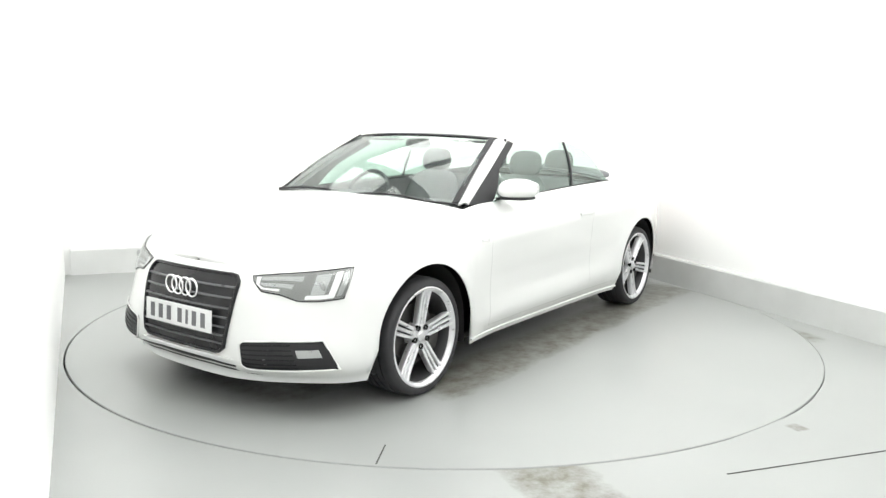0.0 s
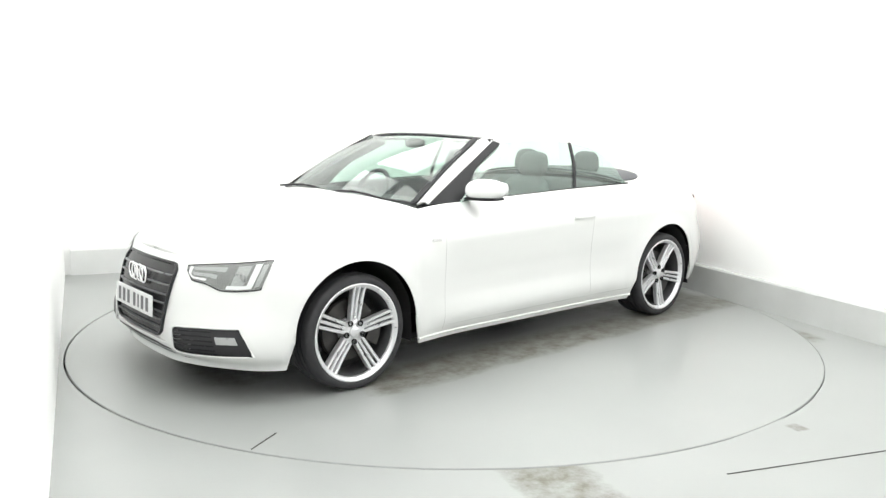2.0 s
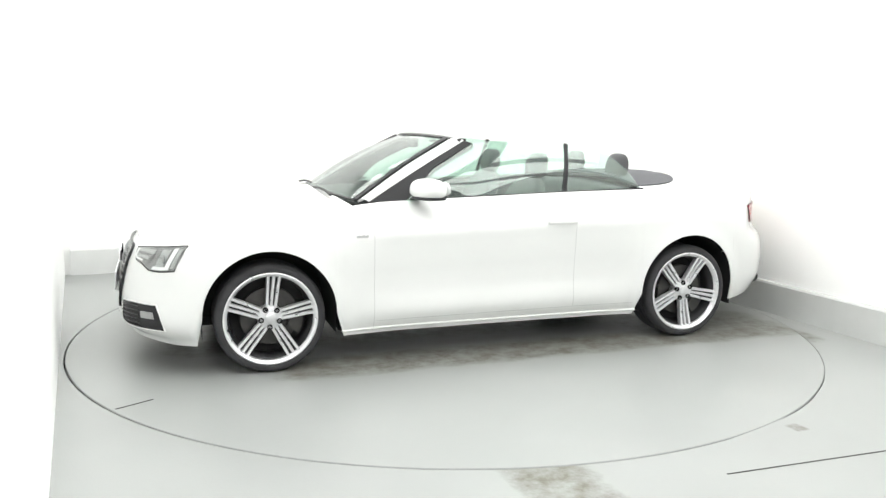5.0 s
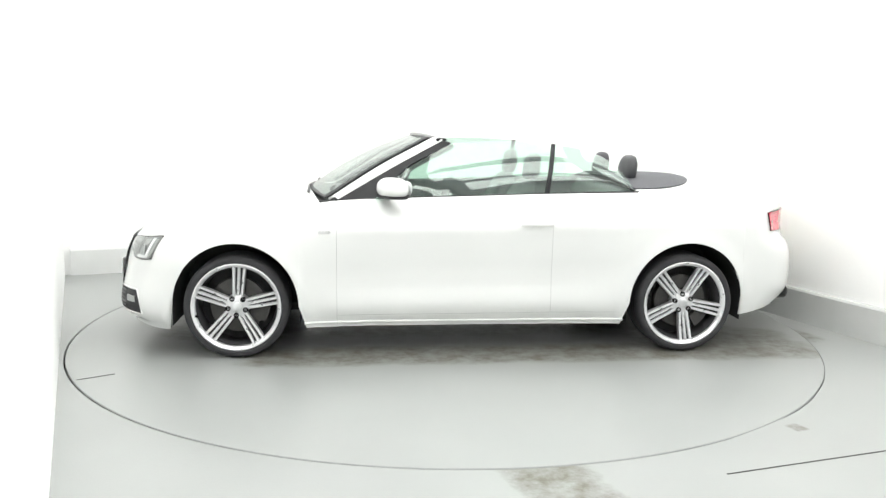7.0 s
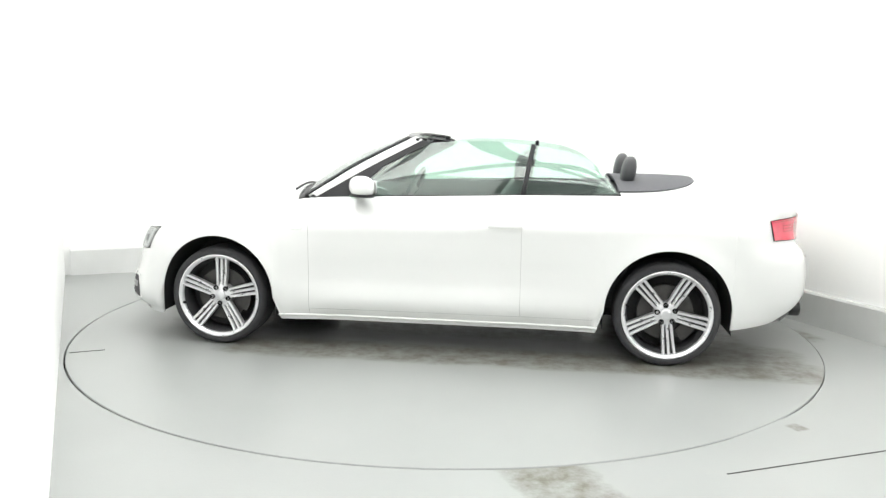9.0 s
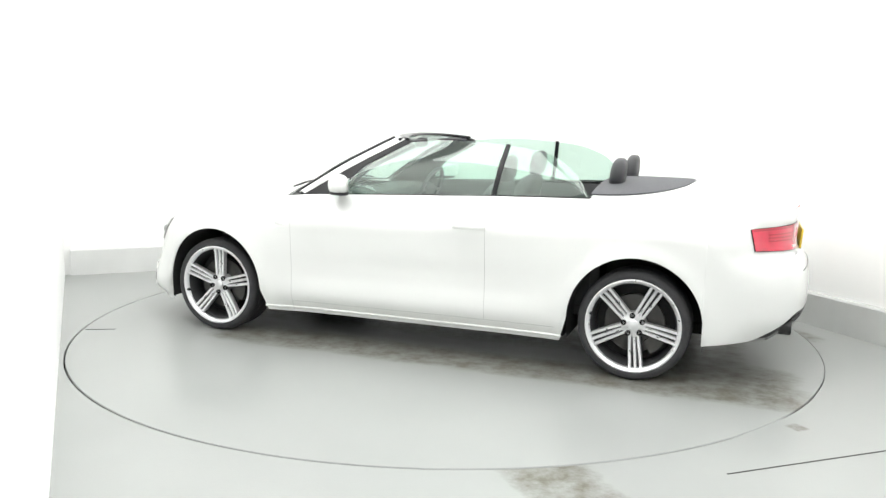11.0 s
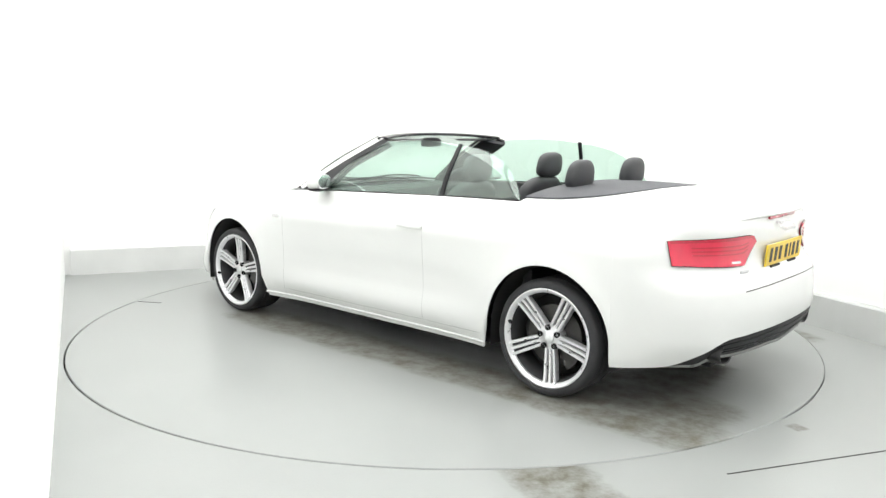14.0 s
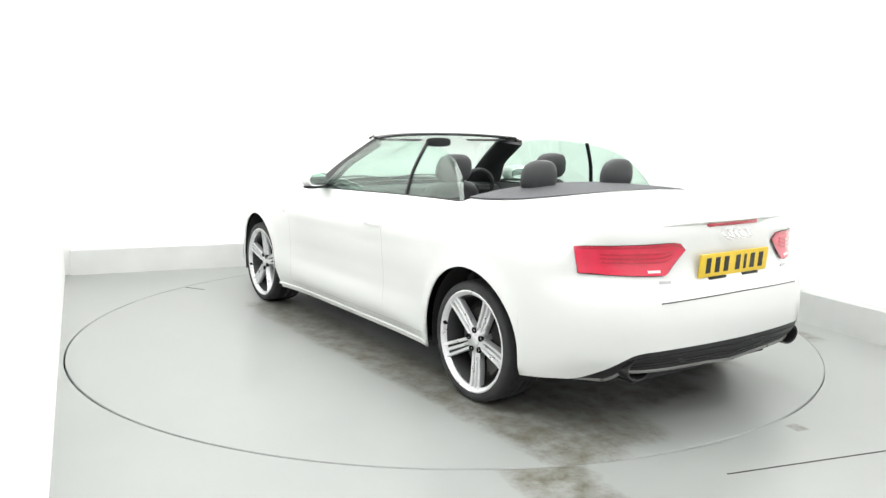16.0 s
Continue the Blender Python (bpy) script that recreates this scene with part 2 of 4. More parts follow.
def structure(name, vf, mat, label, category, smooth=None, m=TO_ROOM):
    ob = new(name, mesh(name, *vf, mat, smooth))
    ob.matrix_basis = m
    return tagged(ob, label, category, kind="structure")


def build_floor():
    """One floor sheet with the round opening of the platform, its pit below."""
    n, vs, fs = 160, [], []
    for i in range(n):
        a = 2 * math.pi * i / n
        c, s = math.cos(a), math.sin(a)
        # the gap is wide where the paint has broken away, and nearly shut along the back and in one stretch of the front
        shut = min(1, max(0, (a - radians(330 - ROOM)) / 0.08)) if a > math.pi else min(1, max(0, (radians(132 - ROOM) - a) / 0.25))
        shut = max(shut, math.exp(-((a - radians(308 - ROOM)) / 0.085) ** 4))
        ri = R_DISC + (0.006 if c > 0.5 else 0.010) - (0.0045 if c > 0.5 else 0.0085) * shut
        k = min((U1 + 0.3 if c > 0 else -(U0 - 4.0)) / max(abs(c), 1e-6), (N1 + 0.3 if s > 0 else -N0) / max(abs(s), 1e-6))
        vs += [(ri * c, ri * s, -0.06), (ri * c, ri * s, -0.003), ((ri + 0.003) * c, (ri + 0.003) * s, 0.0), (k * c, k * s, 0.0)]
    for i in range(n):
        a, b = i * 4, ((i + 1) % n) * 4
        for j in range(3):
            fs.append((a + j, a + j + 1, b + j + 1, b + j))
    for i in range(n):       # square off the corners
        a, b = i * 4 + 3, ((i + 1) % n) * 4 + 3
        xa, ya = vs[a][:2]
        xb, yb = vs[b][:2]
        if abs(xa - xb) > 1e-6 and abs(ya - yb) > 1e-6:
            k = len(vs)
            vs.append((xa if abs(xa) > abs(xb) else xb, ya if abs(ya) > abs(yb) else yb, 0.0))
            fs.append((a, k, b))
    structure("floor", (vs, fs), FLOOR, "pale grey painted studio floor with brown water stains", "floor")
    structure("pit", lathe([(0.001, 0), (R_DISC + 0.2, 0)], 64), PIT, "dark pit under the round platform", "floor", m=pose(0, 0, -0.055, 90))
    structure("floor_joint", box(1.18, 2.4, -0.003, 0.003, 0.0, 0.0025), SEAM, "thin dark joint in the grey floor", "floor joint", m=pose(0.05, -2.86, 0, 0, 0, 18.5))


def build_room():
    build_floor()
    t = 0.15
    structure("wall_back", box(U0 - t, U1 + t, N1, N1 + t, -0.06, ROOF), WALL, "plain white painted studio wall", "wall")
    structure("wall_right", box(U1, U1 + t, N0, N1, -0.06, ROOF), WALL, "plain white painted studio wall", "wall")
    # the left wall runs a hair off square and ends beside the camera
    a, b = Vector((-3.47, 1.53, 0)), Vector((-1.47, -2.79, 0))
    d = (b - a).normalized()
    L = 7.3
    ang = math.degrees(math.atan2(d.y, d.x))
    structure("wall_left", box(-0.3, L, -t, 0, -0.06, ROOF), WALL, "plain white painted studio wall", "wall", m=pose(a.x, a.y, 0, 0, 0, ang))
    structure("wall_joint", box(4.38, 5.55, 0.0005, 0.004, 0.772, 0.777), KERB, "thin grey joint across the white wall", "wall joint", m=pose(a.x, a.y, 0, 0, 0, ang))
    structure("wall_outer", box(U0 - 4.0, U0 - 3.85, N0, N1 + t, -0.06, ROOF), WALL, "plain white painted studio wall", "wall")
    structure("wall_far_left", box(U0 - 3.85, U0 - t - 0.002, N1, N1 + t, -0.06, ROOF), WALL, "plain white painted studio wall", "wall")
    structure("wall_rear", box(U0 - 4.0, U1 + t, N0 - t, N0, -0.06, ROOF), WALL, "plain white painted studio wall", "wall")
    structure("ceiling", box(U0 - 4.0, U1 + t, N0 - t, N1 + t, ROOF + 0.002, ROOF + 0.15), WALL, "white studio ceiling", "ceiling")
    # low kerb along the foot of the walls, a darker grey on the right
    kerb = [(0, 0.0), (-0.045, 0.0), (-0.045, 0.225), (-0.035, 0.24), (0, 0.242)]

    def kerb_run(name, length, m, mat, label):
        vs = [(x, y, z) for x in (0, length) for y, z in kerb]
        k = len(kerb)
        fs = [(i, (i + 1) % k, k + (i + 1) % k, k + i) for i in range(k)] + [tuple(range(k))[::-1], tuple(range(k, 2 * k))]
        structure(name, (vs, fs), mat, label, "kerb", m=m)

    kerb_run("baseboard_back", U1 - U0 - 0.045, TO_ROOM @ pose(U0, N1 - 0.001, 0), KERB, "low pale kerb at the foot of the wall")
    kerb_run("baseboard_right", N1 - N0, TO_ROOM @ pose(U1 - 0.001, N1, 0, 0, 0, -90), KERB_GREY, "low grey kerb at the foot of the wall")
    # ceiling light panels
    for i, u in enumerate((-1.75, 0.0, 1.75)):
        for j, n in enumerate((1.75, -0.05, -1.85, -3.75, -5.7)):
            fixture = new("ceiling_light")
            fixture.matrix_basis = TO_ROOM @ pose(u, n, ROOF - 0.05)
            tagged(fixture, "large flat white ceiling light panel", "ceiling light", "ceiling light panels")
            w, h = 0.76, 0.8
            fr = sweep([(-w, -h, 0), (w, -h, 0), (w, h, 0), (-w, h, 0)], [(-0.02, -0.03), (0.02, -0.03), (0.02, 0.045), (-0.02, 0.045)], closed=True)
            part("frame", mesh("frame", *fr, PLATE_WHITE), fixture)
            part("diffuser", mesh("diffuser", *box(-w + 0.021, w - 0.021, -h + 0.021, h - 0.021, -0.01, 0.0), PANEL), fixture, "glowing white diffuser")


def build_turntable():
    table = new("turntable")
    tagged(table, "round grey turntable platform flush with the studio floor", "turntable")
    r = R_DISC
    prof = [(0.001, 0.0), (0.6, 0.0), (1.2, 0.0), (1.9, 0.0), (r - 0.004, 0.0), (r, -0.004), (r, -0.05)]
    vs, fs = lathe([(p, y) for p, y in prof], 160)
    vs = [(x, -z, y) for x, y, z in vs]
    part("deck", mesh("deck", vs, [f for f in fs], DECK, 30), table, "grey painted deck with brown tyre streaks and painted shade under the car")
    a = radians(-234.23)
    x, y = -0.265, -2.33
    px, py = x * math.cos(a) - y * math.sin(a), x * math.sin(a) + y * math.cos(a)
    d = math.degrees(math.atan2(py, px))
    part("joint_strip", mesh("joint_strip", *box(-0.09, 0.11, -0.003, 0.003, 0, 0.0025), SEAM), table, "short dark joint in the deck", pose(px, py, 0, 0, 0, d))
    return table


# ---- the car's skin ----
# stations round the half body from the nose's middle to the tail's: x, y, height of the upper edge, height of the lower edge
FRONT = [(2.192, 0, .705, .158), (2.188, .15, .705, .158), (2.170, .30, .708, .160), (2.126, .44, .715, .164), (2.044, .62, .735, .172),
         (1.943, .755, .752, .172), (1.85, .835, .768, .172), (1.73, .878, .79, .172), (1.55, .908, .82, .172), (1.36, .922, .85, .172)]
FLANK = [(1.1, .922, .892, .184), (.8, .915, .938, .184), (.4, .912, .955, .184), (0, .912, .968, .184), (-.5, .914, .985, .184),
         (-1.0, .92, .995, .184), (-1.36, .922, .998, .184)]
REAR = [(-1.6, .91, .993, .22), (-1.76, .885, .985, .235), (-1.9, .85, .978, .25), (-2.03, .795, .97, .27), (-2.14, .71, .965, .33),
        (-2.215, .61, .962, .40), (-2.265, .48, .96, .415), (-2.30, .25, .96, .42), (-2.31, 0, .96, .42)]
PLAN = FRONT + FLANK + REAR
NOSE = [(0, .05), (.06, .012), (.15, 0), (.35, 0), (.55, .008), (.75, .03), (.9, .065), (1, .11)]
WING = [(0, .03), (.1, .01), (.3, 0), (.6, 0), (.8, .012), (.9, .045), (1, .115)]
DOOR = [(0, .06), (.08, .025), (.16, .009), (.22, .012), (.32, .020), (.43, .019), (.52, .013), (.60, .009), (.68, .005), (.75, 0), (.80, .008), (.88, .055), (1, .15)]
QUARTER = [(0, .04), (.1, .012), (.3, .004), (.6, 0), (.75, .003), (.82, .02), (.92, .085), (1, .15)]
TAIL = [(0, .09), (.12, .04), (.25, .005), (.4, 0), (.55, .012), (.62, .035), (.68, .072), (.8, .088), (.93, .085), (1, .095)]
WHEEL_X, WHEEL_Z, ARCH_W, ARCH_Z, ARCH_H = 1.38, 0.3125, 0.368, 0.325, 0.70
WIDE = 1.035               # the body is this much wider than its drawn stations


def catmull(points, per):
    P = [np.array((points[1][0], -points[1][1], *points[1][2:]))] + [np.array(p, float) for p in points]
    P.append(np.array((points[-2][0], -points[-2][1], *points[-2][2:])))
    out = []
    for i in range(1, len(P) - 2):
        a, b, c, d = P[i - 1:i + 3]
        for k in range(per):
            t = k / per
            out.append(0.5 * (2 * b + (c - a) * t + (2 * a - 5 * b + 4 * c - d) * t**2 + (3 * b - a - 3 * c + d) * t**3))
    out.append(P[-2])
    return np.array(out)


CURVE = catmull(PLAN, 24)
LEN = np.concatenate([[0], np.cumsum(np.hypot(*np.diff(CURVE[:, :2], axis=0).T))])
TAN = np.gradient(CURVE[:, :2], LEN, axis=0)
TAN /= np.linalg.norm(TAN, axis=1, keepdims=True)


def s_at_x(x):
    """The place along the skin at which the side stands at x."""
    return float(np.interp(-x, -CURVE[:, 0], LEN))


def s_at_y(y, tail=False):
    half = len(LEN) // 2
    if tail:
        return float(np.interp(y, CURVE[half:, 1][::-1], LEN[half:][::-1]))
    return float(np.interp(y, CURVE[:half, 1], LEN[:half]))


PROFILES = [(0, NOSE), (s_at_x(2.0), NOSE), (s_at_x(1.55), WING), (s_at_x(1.05), WING), (s_at_x(.6), DOOR), (s_at_x(-.6), DOOR),
        (s_at_x(-1.2), QUARTER), (s_at_x(-1.8), QUARTER), (s_at_x(-2.1), TAIL), (float(LEN[-1]), TAIL)]


def upper(s):
    return float(np.interp(s, LEN, CURVE[:, 2]))


def lower(s):
    x, z = float(np.interp(s, LEN, CURVE[:, 0])), float(np.interp(s, LEN, CURVE[:, 3]))
    for c in (WHEEL_X, -WHEEL_X):
        d = abs(x - c) / ARCH_W
        if d < 1:
            z = max(z, ARCH_Z + (ARCH_H - ARCH_Z) * math.sqrt(1 - d * d))
    return z


def skin(s, z, out=0.0):
    """The point of the left skin at that length and height, moved outwards by out."""
    x, y = np.interp(s, LEN, CURVE[:, 0]), np.interp(s, LEN, CURVE[:, 1])
    tx, ty = np.interp(s, LEN, TAN[:, 0]), np.interp(s, LEN, TAN[:, 1])
    k = math.hypot(tx, ty)
    nx, ny = ty / k, -tx / k
    tau = (z - 0.2) / (upper(s) - 0.2)
    for (a, pa), (b, pb) in zip(PROFILES, PROFILES[1:]):
        if s <= b + 1e-9:
            w = (s - a) / (b - a)
            w = w * w * (3 - 2 * w)
            ins = hermite(*zip(*pa), tau) * (1 - w) + hermite(*zip(*pb), tau) * w
            break
    for c in (WHEEL_X, -WHEEL_X):     # the flare round the wheel
        r = math.hypot((x - c) / ARCH_W, max(z - ARCH_Z, 0) / (ARCH_H - ARCH_Z))
        ins -= 0.012 * math.exp(-((r - 1) / 0.16) ** 2)
    # the lower corner of the front bumper stands forward of the lamps
    ins -= 0.045 * math.exp(-((z - 0.29) / 0.14) ** 2) * min(max((y - 0.2) / 0.3, 0), 1) * min(max((x - 1.72) / 0.2, 0), 1)
    ins -= out
    return (float(x - nx * ins), float(y - ny * ins), float(z))


def stations():
    S = list(np.linspace(0, s_at_x(1.755), 34)[:-1])
    for c in (WHEEL_X, -WHEEL_X):
        S += [s_at_x(c + ARCH_W * math.cos(a)) for a in np.linspace(0, math.pi, 33)]
        if c > 0:
            S += [s_at_x(x) for x in np.linspace(c - ARCH_W, -c + ARCH_W, 46)[1:-1]]
    S += list(np.linspace(s_at_x(-1.755), LEN[-1], 38)[1:])
    return S


ROWS = 30


def build_skin(car):
    S = stations()
    P, nv = [], ROWS + 1
    for s in S:
        z0, z1 = lower(s), upper(s)
        col = [skin(s, z0 + 0.003, -0.010)] + [skin(s, z0 + (z1 - z0) * j / ROWS) for j in range(nv)]
        x, y, z = col[-1]
        col.append((x * 0.992, max(y - 0.03, 0), z - 0.004))
        P.append(col)
    P = np.array(P)
    nv = P.shape[1]

    def panel(i, j):
        x, y, z = (P[i, j] + P[i + 1, j + 1]) / 2
        if x > 1.755:
            return "front_bumper"
        if x > 0.80:
            return "front_wing"
        if abs(x) < 1.0 and j <= 3:
            return "sill"
        if x > -0.53:
            return "door"
        if x > -1.80:
            return "rear_quarter"
        if j <= 15:
            return "rear_bumper"
        return "rear_quarter" if S[i] < s_at_y(0.5, True) else "boot_face"

    who = {(i, j): panel(i, j) for i in range(len(S) - 1) for j in range(nv - 1)}
    labels = {"front_bumper": "white front bumper skin", "front_wing": "white front wing", "sill": "white side skirt", "door": "white door skin",
              "rear_quarter": "white rear quarter panel", "rear_bumper": "white rear bumper skin", "boot_face": "white rear face of the boot lid"}
    M = P[:, 1:-1]
    N = np.cross(np.gradient(M, axis=0), np.gradient(M, axis=1))
    N /= np.linalg.norm(N, axis=2, keepdims=True) + 1e-12
    N = np.where((N[:, :, :1] * M[:, :, :1] * 0.2 + N[:, :, 1:2] * M[:, :, 1:2]) < 0, -N, N)
    N[0, :, 1] = N[-1, :, 1] = 0
    full = np.zeros_like(P)
    full[:, 1:-1] = N

    def skinned(name, sides, keys):
        """A panel mesh that keeps the whole skin's normals, so that shut lines alone part it from its neighbours."""
        me = mesh(name, *joined(*sides), PAINT, 38)
        nor = [full[k] for k in keys]
        if len(sides) == 2:
            nor += [v * (1, -1, 1) for v in nor]
        me.normals_split_custom_set_from_vertices([tuple(v) for v in nor])
        return me

    made = {}
    for name in labels:
        ids, vs, fs = {}, [], []
        near = {}
        for (i, j), w in who.items():
            if w != name:
                continue
            q = []
            for a, b in ((i, j), (i, j + 1), (i + 1, j + 1), (i + 1, j)):
                if (a, b) not in ids:
                    ids[a, b] = len(vs)
                    vs.append(P[a, b].copy())
                q.append(ids[a, b])
                near.setdefault((a, b), []).append((P[i, j] + P[i + 1, j + 1]) / 2)
            fs.append(tuple(q[::-1]))
        for (a, b), k in ids.items():     # draw back from the neighbours: the shut lines
            about = [who.get((a + da, b + db)) for da in (-1, 0) for db in (-1, 0)]
            if any(w is not None and w != name for w in about):
                c = sum(near[a, b]) / len(near[a, b]) - vs[k]
                vs[k] = vs[k] + c / (np.linalg.norm(c) + 1e-9) * (-0.0006 if "bumper" in name or "bumper" in str(about) or "boot" in str(about) else 0.0005)
        left = (vs, fs)
        both = name in ("front_bumper", "rear_bumper", "boot_face")
        if both:
            made[name] = part(name, skinned(name, (left, mirror(left)), list(ids)), car, labels[name])
        else:
            one = part(name, skinned(name, (left,), list(ids)), car, labels[name])
            two = mesh(name, *mirror(left), PAINT, 38)
            two.normals_split_custom_set_from_vertices([tuple(full[k] * (1, -1, 1)) for k in ids])
            made[name] = one, part(name, two, car, labels[name])
    # dark shell close behind the panels
    P2 = np.array([[skin(s, lower(s) + 0.01 + (upper(s) - 0.02 - lower(s)) * j / 12, -0.014) for j in range(13)] for s in S])
    v, f = [tuple(p) for p in P2.reshape(-1, 3)], grid_faces(len(S), 13)
    part("inner_shell", mesh("inner_shell", *joined((v, f), mirror((v, f))), SHELL, 40), car, "black inner body shell")
    return made


def transverse(S, bow0, bow1, crown, inset, drop=0.0, n=25):
    """Rows across the car between the upper edges at the stations S, bowed forwards and crowned."""
    rows = []
    for i, s in enumerate(S):
        x, y, z = skin(s, upper(s))
        k = i / (len(S) - 1)
        y = max(y - inset, 0.0005)
        bow = bow0 + (bow1 - bow0) * k
        c = crown(k)
        row = []
        for j in range(n):
            w = -1 + 2 * j / (n - 1)
            row.append((x + bow * (1 - w * w), y * w, z - drop + c * (1 - abs(w) ** 2.4)))
        rows.append(row)
    return rows


def build_lids(car):
    S = list(np.linspace(s_at_y(0.02), s_at_x(0.885), 60))
    rows = transverse(S, 0.0, 0.10, lambda k: 0.012 + 0.045 * min(1, k * 2.2), 0.004)
    part("bonnet", mesh("bonnet", *sheet(rows, -0.012, True), PAINT, 40), car, "white bonnet")
    S = list(np.linspace(s_at_x(-1.50), s_at_y(0.02, True), 56))
    rows = transverse(S, -0.20, 0.0, lambda k: 0.072 * (1 - k) ** 1.3 + 0.004, 0.004)
    part("boot_lid", mesh("boot_lid", *sheet(rows, -0.012, True), PAINT, 40), car, "white boot lid")
    S = list(np.linspace(s_at_x(-1.09), s_at_x(-1.497), 26))
    rows = transverse(S, -0.02, -0.20, lambda k: 0.072, 0.004)
    part("rear_deck", mesh("rear_deck", *sheet(rows, -0.012, True), PAINT, 40), car, "white rim round the tonneau cover")
    rows = []
    for t in np.linspace(0, 1, 26) ** 0.8:
        x = -1.085 - .53 * t
        e, y, z = skin(s_at_x(x), upper(s_at_x(x)))
        half = .905 * max(1 - t ** 2.6, 0.0004) ** (1 / 2.6)
        rows.append([(x, y * half * w, z + .072 * (1 - abs(half * w) ** 2.4) + .008) for w in np.linspace(-1, 1, 33)])
    part("tonneau_cover", mesh("tonneau_cover", *sheet(rows, -0.014, True), TONNEAU, 40), car, "charcoal fabric tonneau cover over the folded roof")
    # scuttle panel under the windscreen
    rows = [[(0.90 + 0.10 * (1 - w * w) - d, 0.72 * w, 0.93 + 0.03 * (1 - abs(w) ** 2.4)) for w in np.linspace(-1, 1, 25)] for d in (0, 0.06, 0.14)]
    part("scuttle", mesh("scuttle", *sheet(rows, -0.01, True), PLASTIC, 40), car, "black scuttle panel")


def patch(top, bot, out, depth=0.012, na=30, nb=10, tail=False):
    """A plate that follows the skin between two edges, each a list of (length along the skin, height); its rim goes back by depth."""
    def walk_edge(e, t):
        d = [0]
        for (a, b), (c, f) in zip(e, e[1:]):
            d.append(d[-1] + math.hypot(c - a, f - b))
        t *= d[-1]
        return np.interp(t, d, [p[0] for p in e]), np.interp(t, d, [p[1] for p in e])
    front, back = [], []
    for i in range(na):
        a, b = walk_edge(top, i / (na - 1)), walk_edge(bot, i / (na - 1))
        fr, bk = [], []
        for j in range(nb):
            k = j / (nb - 1)
            s, z = a[0] * (1 - k) + b[0] * k, a[1] * (1 - k) + b[1] * k
            fr.append(skin(s, z, out))
            bk.append(skin(s, z, out - depth))
        front.append(fr)
        back.append(bk)
    k = na * nb
    vs = [p for c in front for p in c] + [p for c in back for p in c]
    fs = grid_faces(na, nb, True)
    rim = [i * nb for i in range(na)] + [(na - 1) * nb + j for j in range(1, nb)] + [i * nb + nb - 1 for i in range(na - 2, -1, -1)] + [j for j in range(nb - 2, 0, -1)]
    for a, b in zip(rim, rim[1:] + rim[:1]):
        fs.append((a, b, b + k, a + k))
    return vs, fs


def inset_edges(top, bot, m, k0=0.0, k1=1.0, t0=0.0, t1=1.0, n=12):
    """Sub-edges of a patch: between t0 and t1 along it and k0 and k1 down it, both in parts of one."""
    def at(e, t):
        d = [0]
        for (a, b), (c, f) in zip(e, e[1:]):
            d.append(d[-1] + math.hypot(c - a, f - b))
        t *= d[-1]
        return np.array((np.interp(t, d, [p[0] for p in e]), np.interp(t, d, [p[1] for p in e])))
    a, b = [], []
    for i in range(n):
        t = t0 + (t1 - t0) * i / (n - 1)
        p, q = at(top, t), at(bot, t)
        a.append(tuple(p * (1 - k0) + q * k0))
        b.append(tuple(p * (1 - k1) + q * k1))
    return a, b


def rim_loop(top, bot, out, n=16):
    e = [skin(*p, out) for p in inset_edges(top, bot, 0, 0, 0.001, 0, 1, n)[0]]
    r = [skin(*p, out) for p in inset_edges(top, bot, 0, 0.999, 1, 0, 1, n)[1]]
    return e + r[::-1]


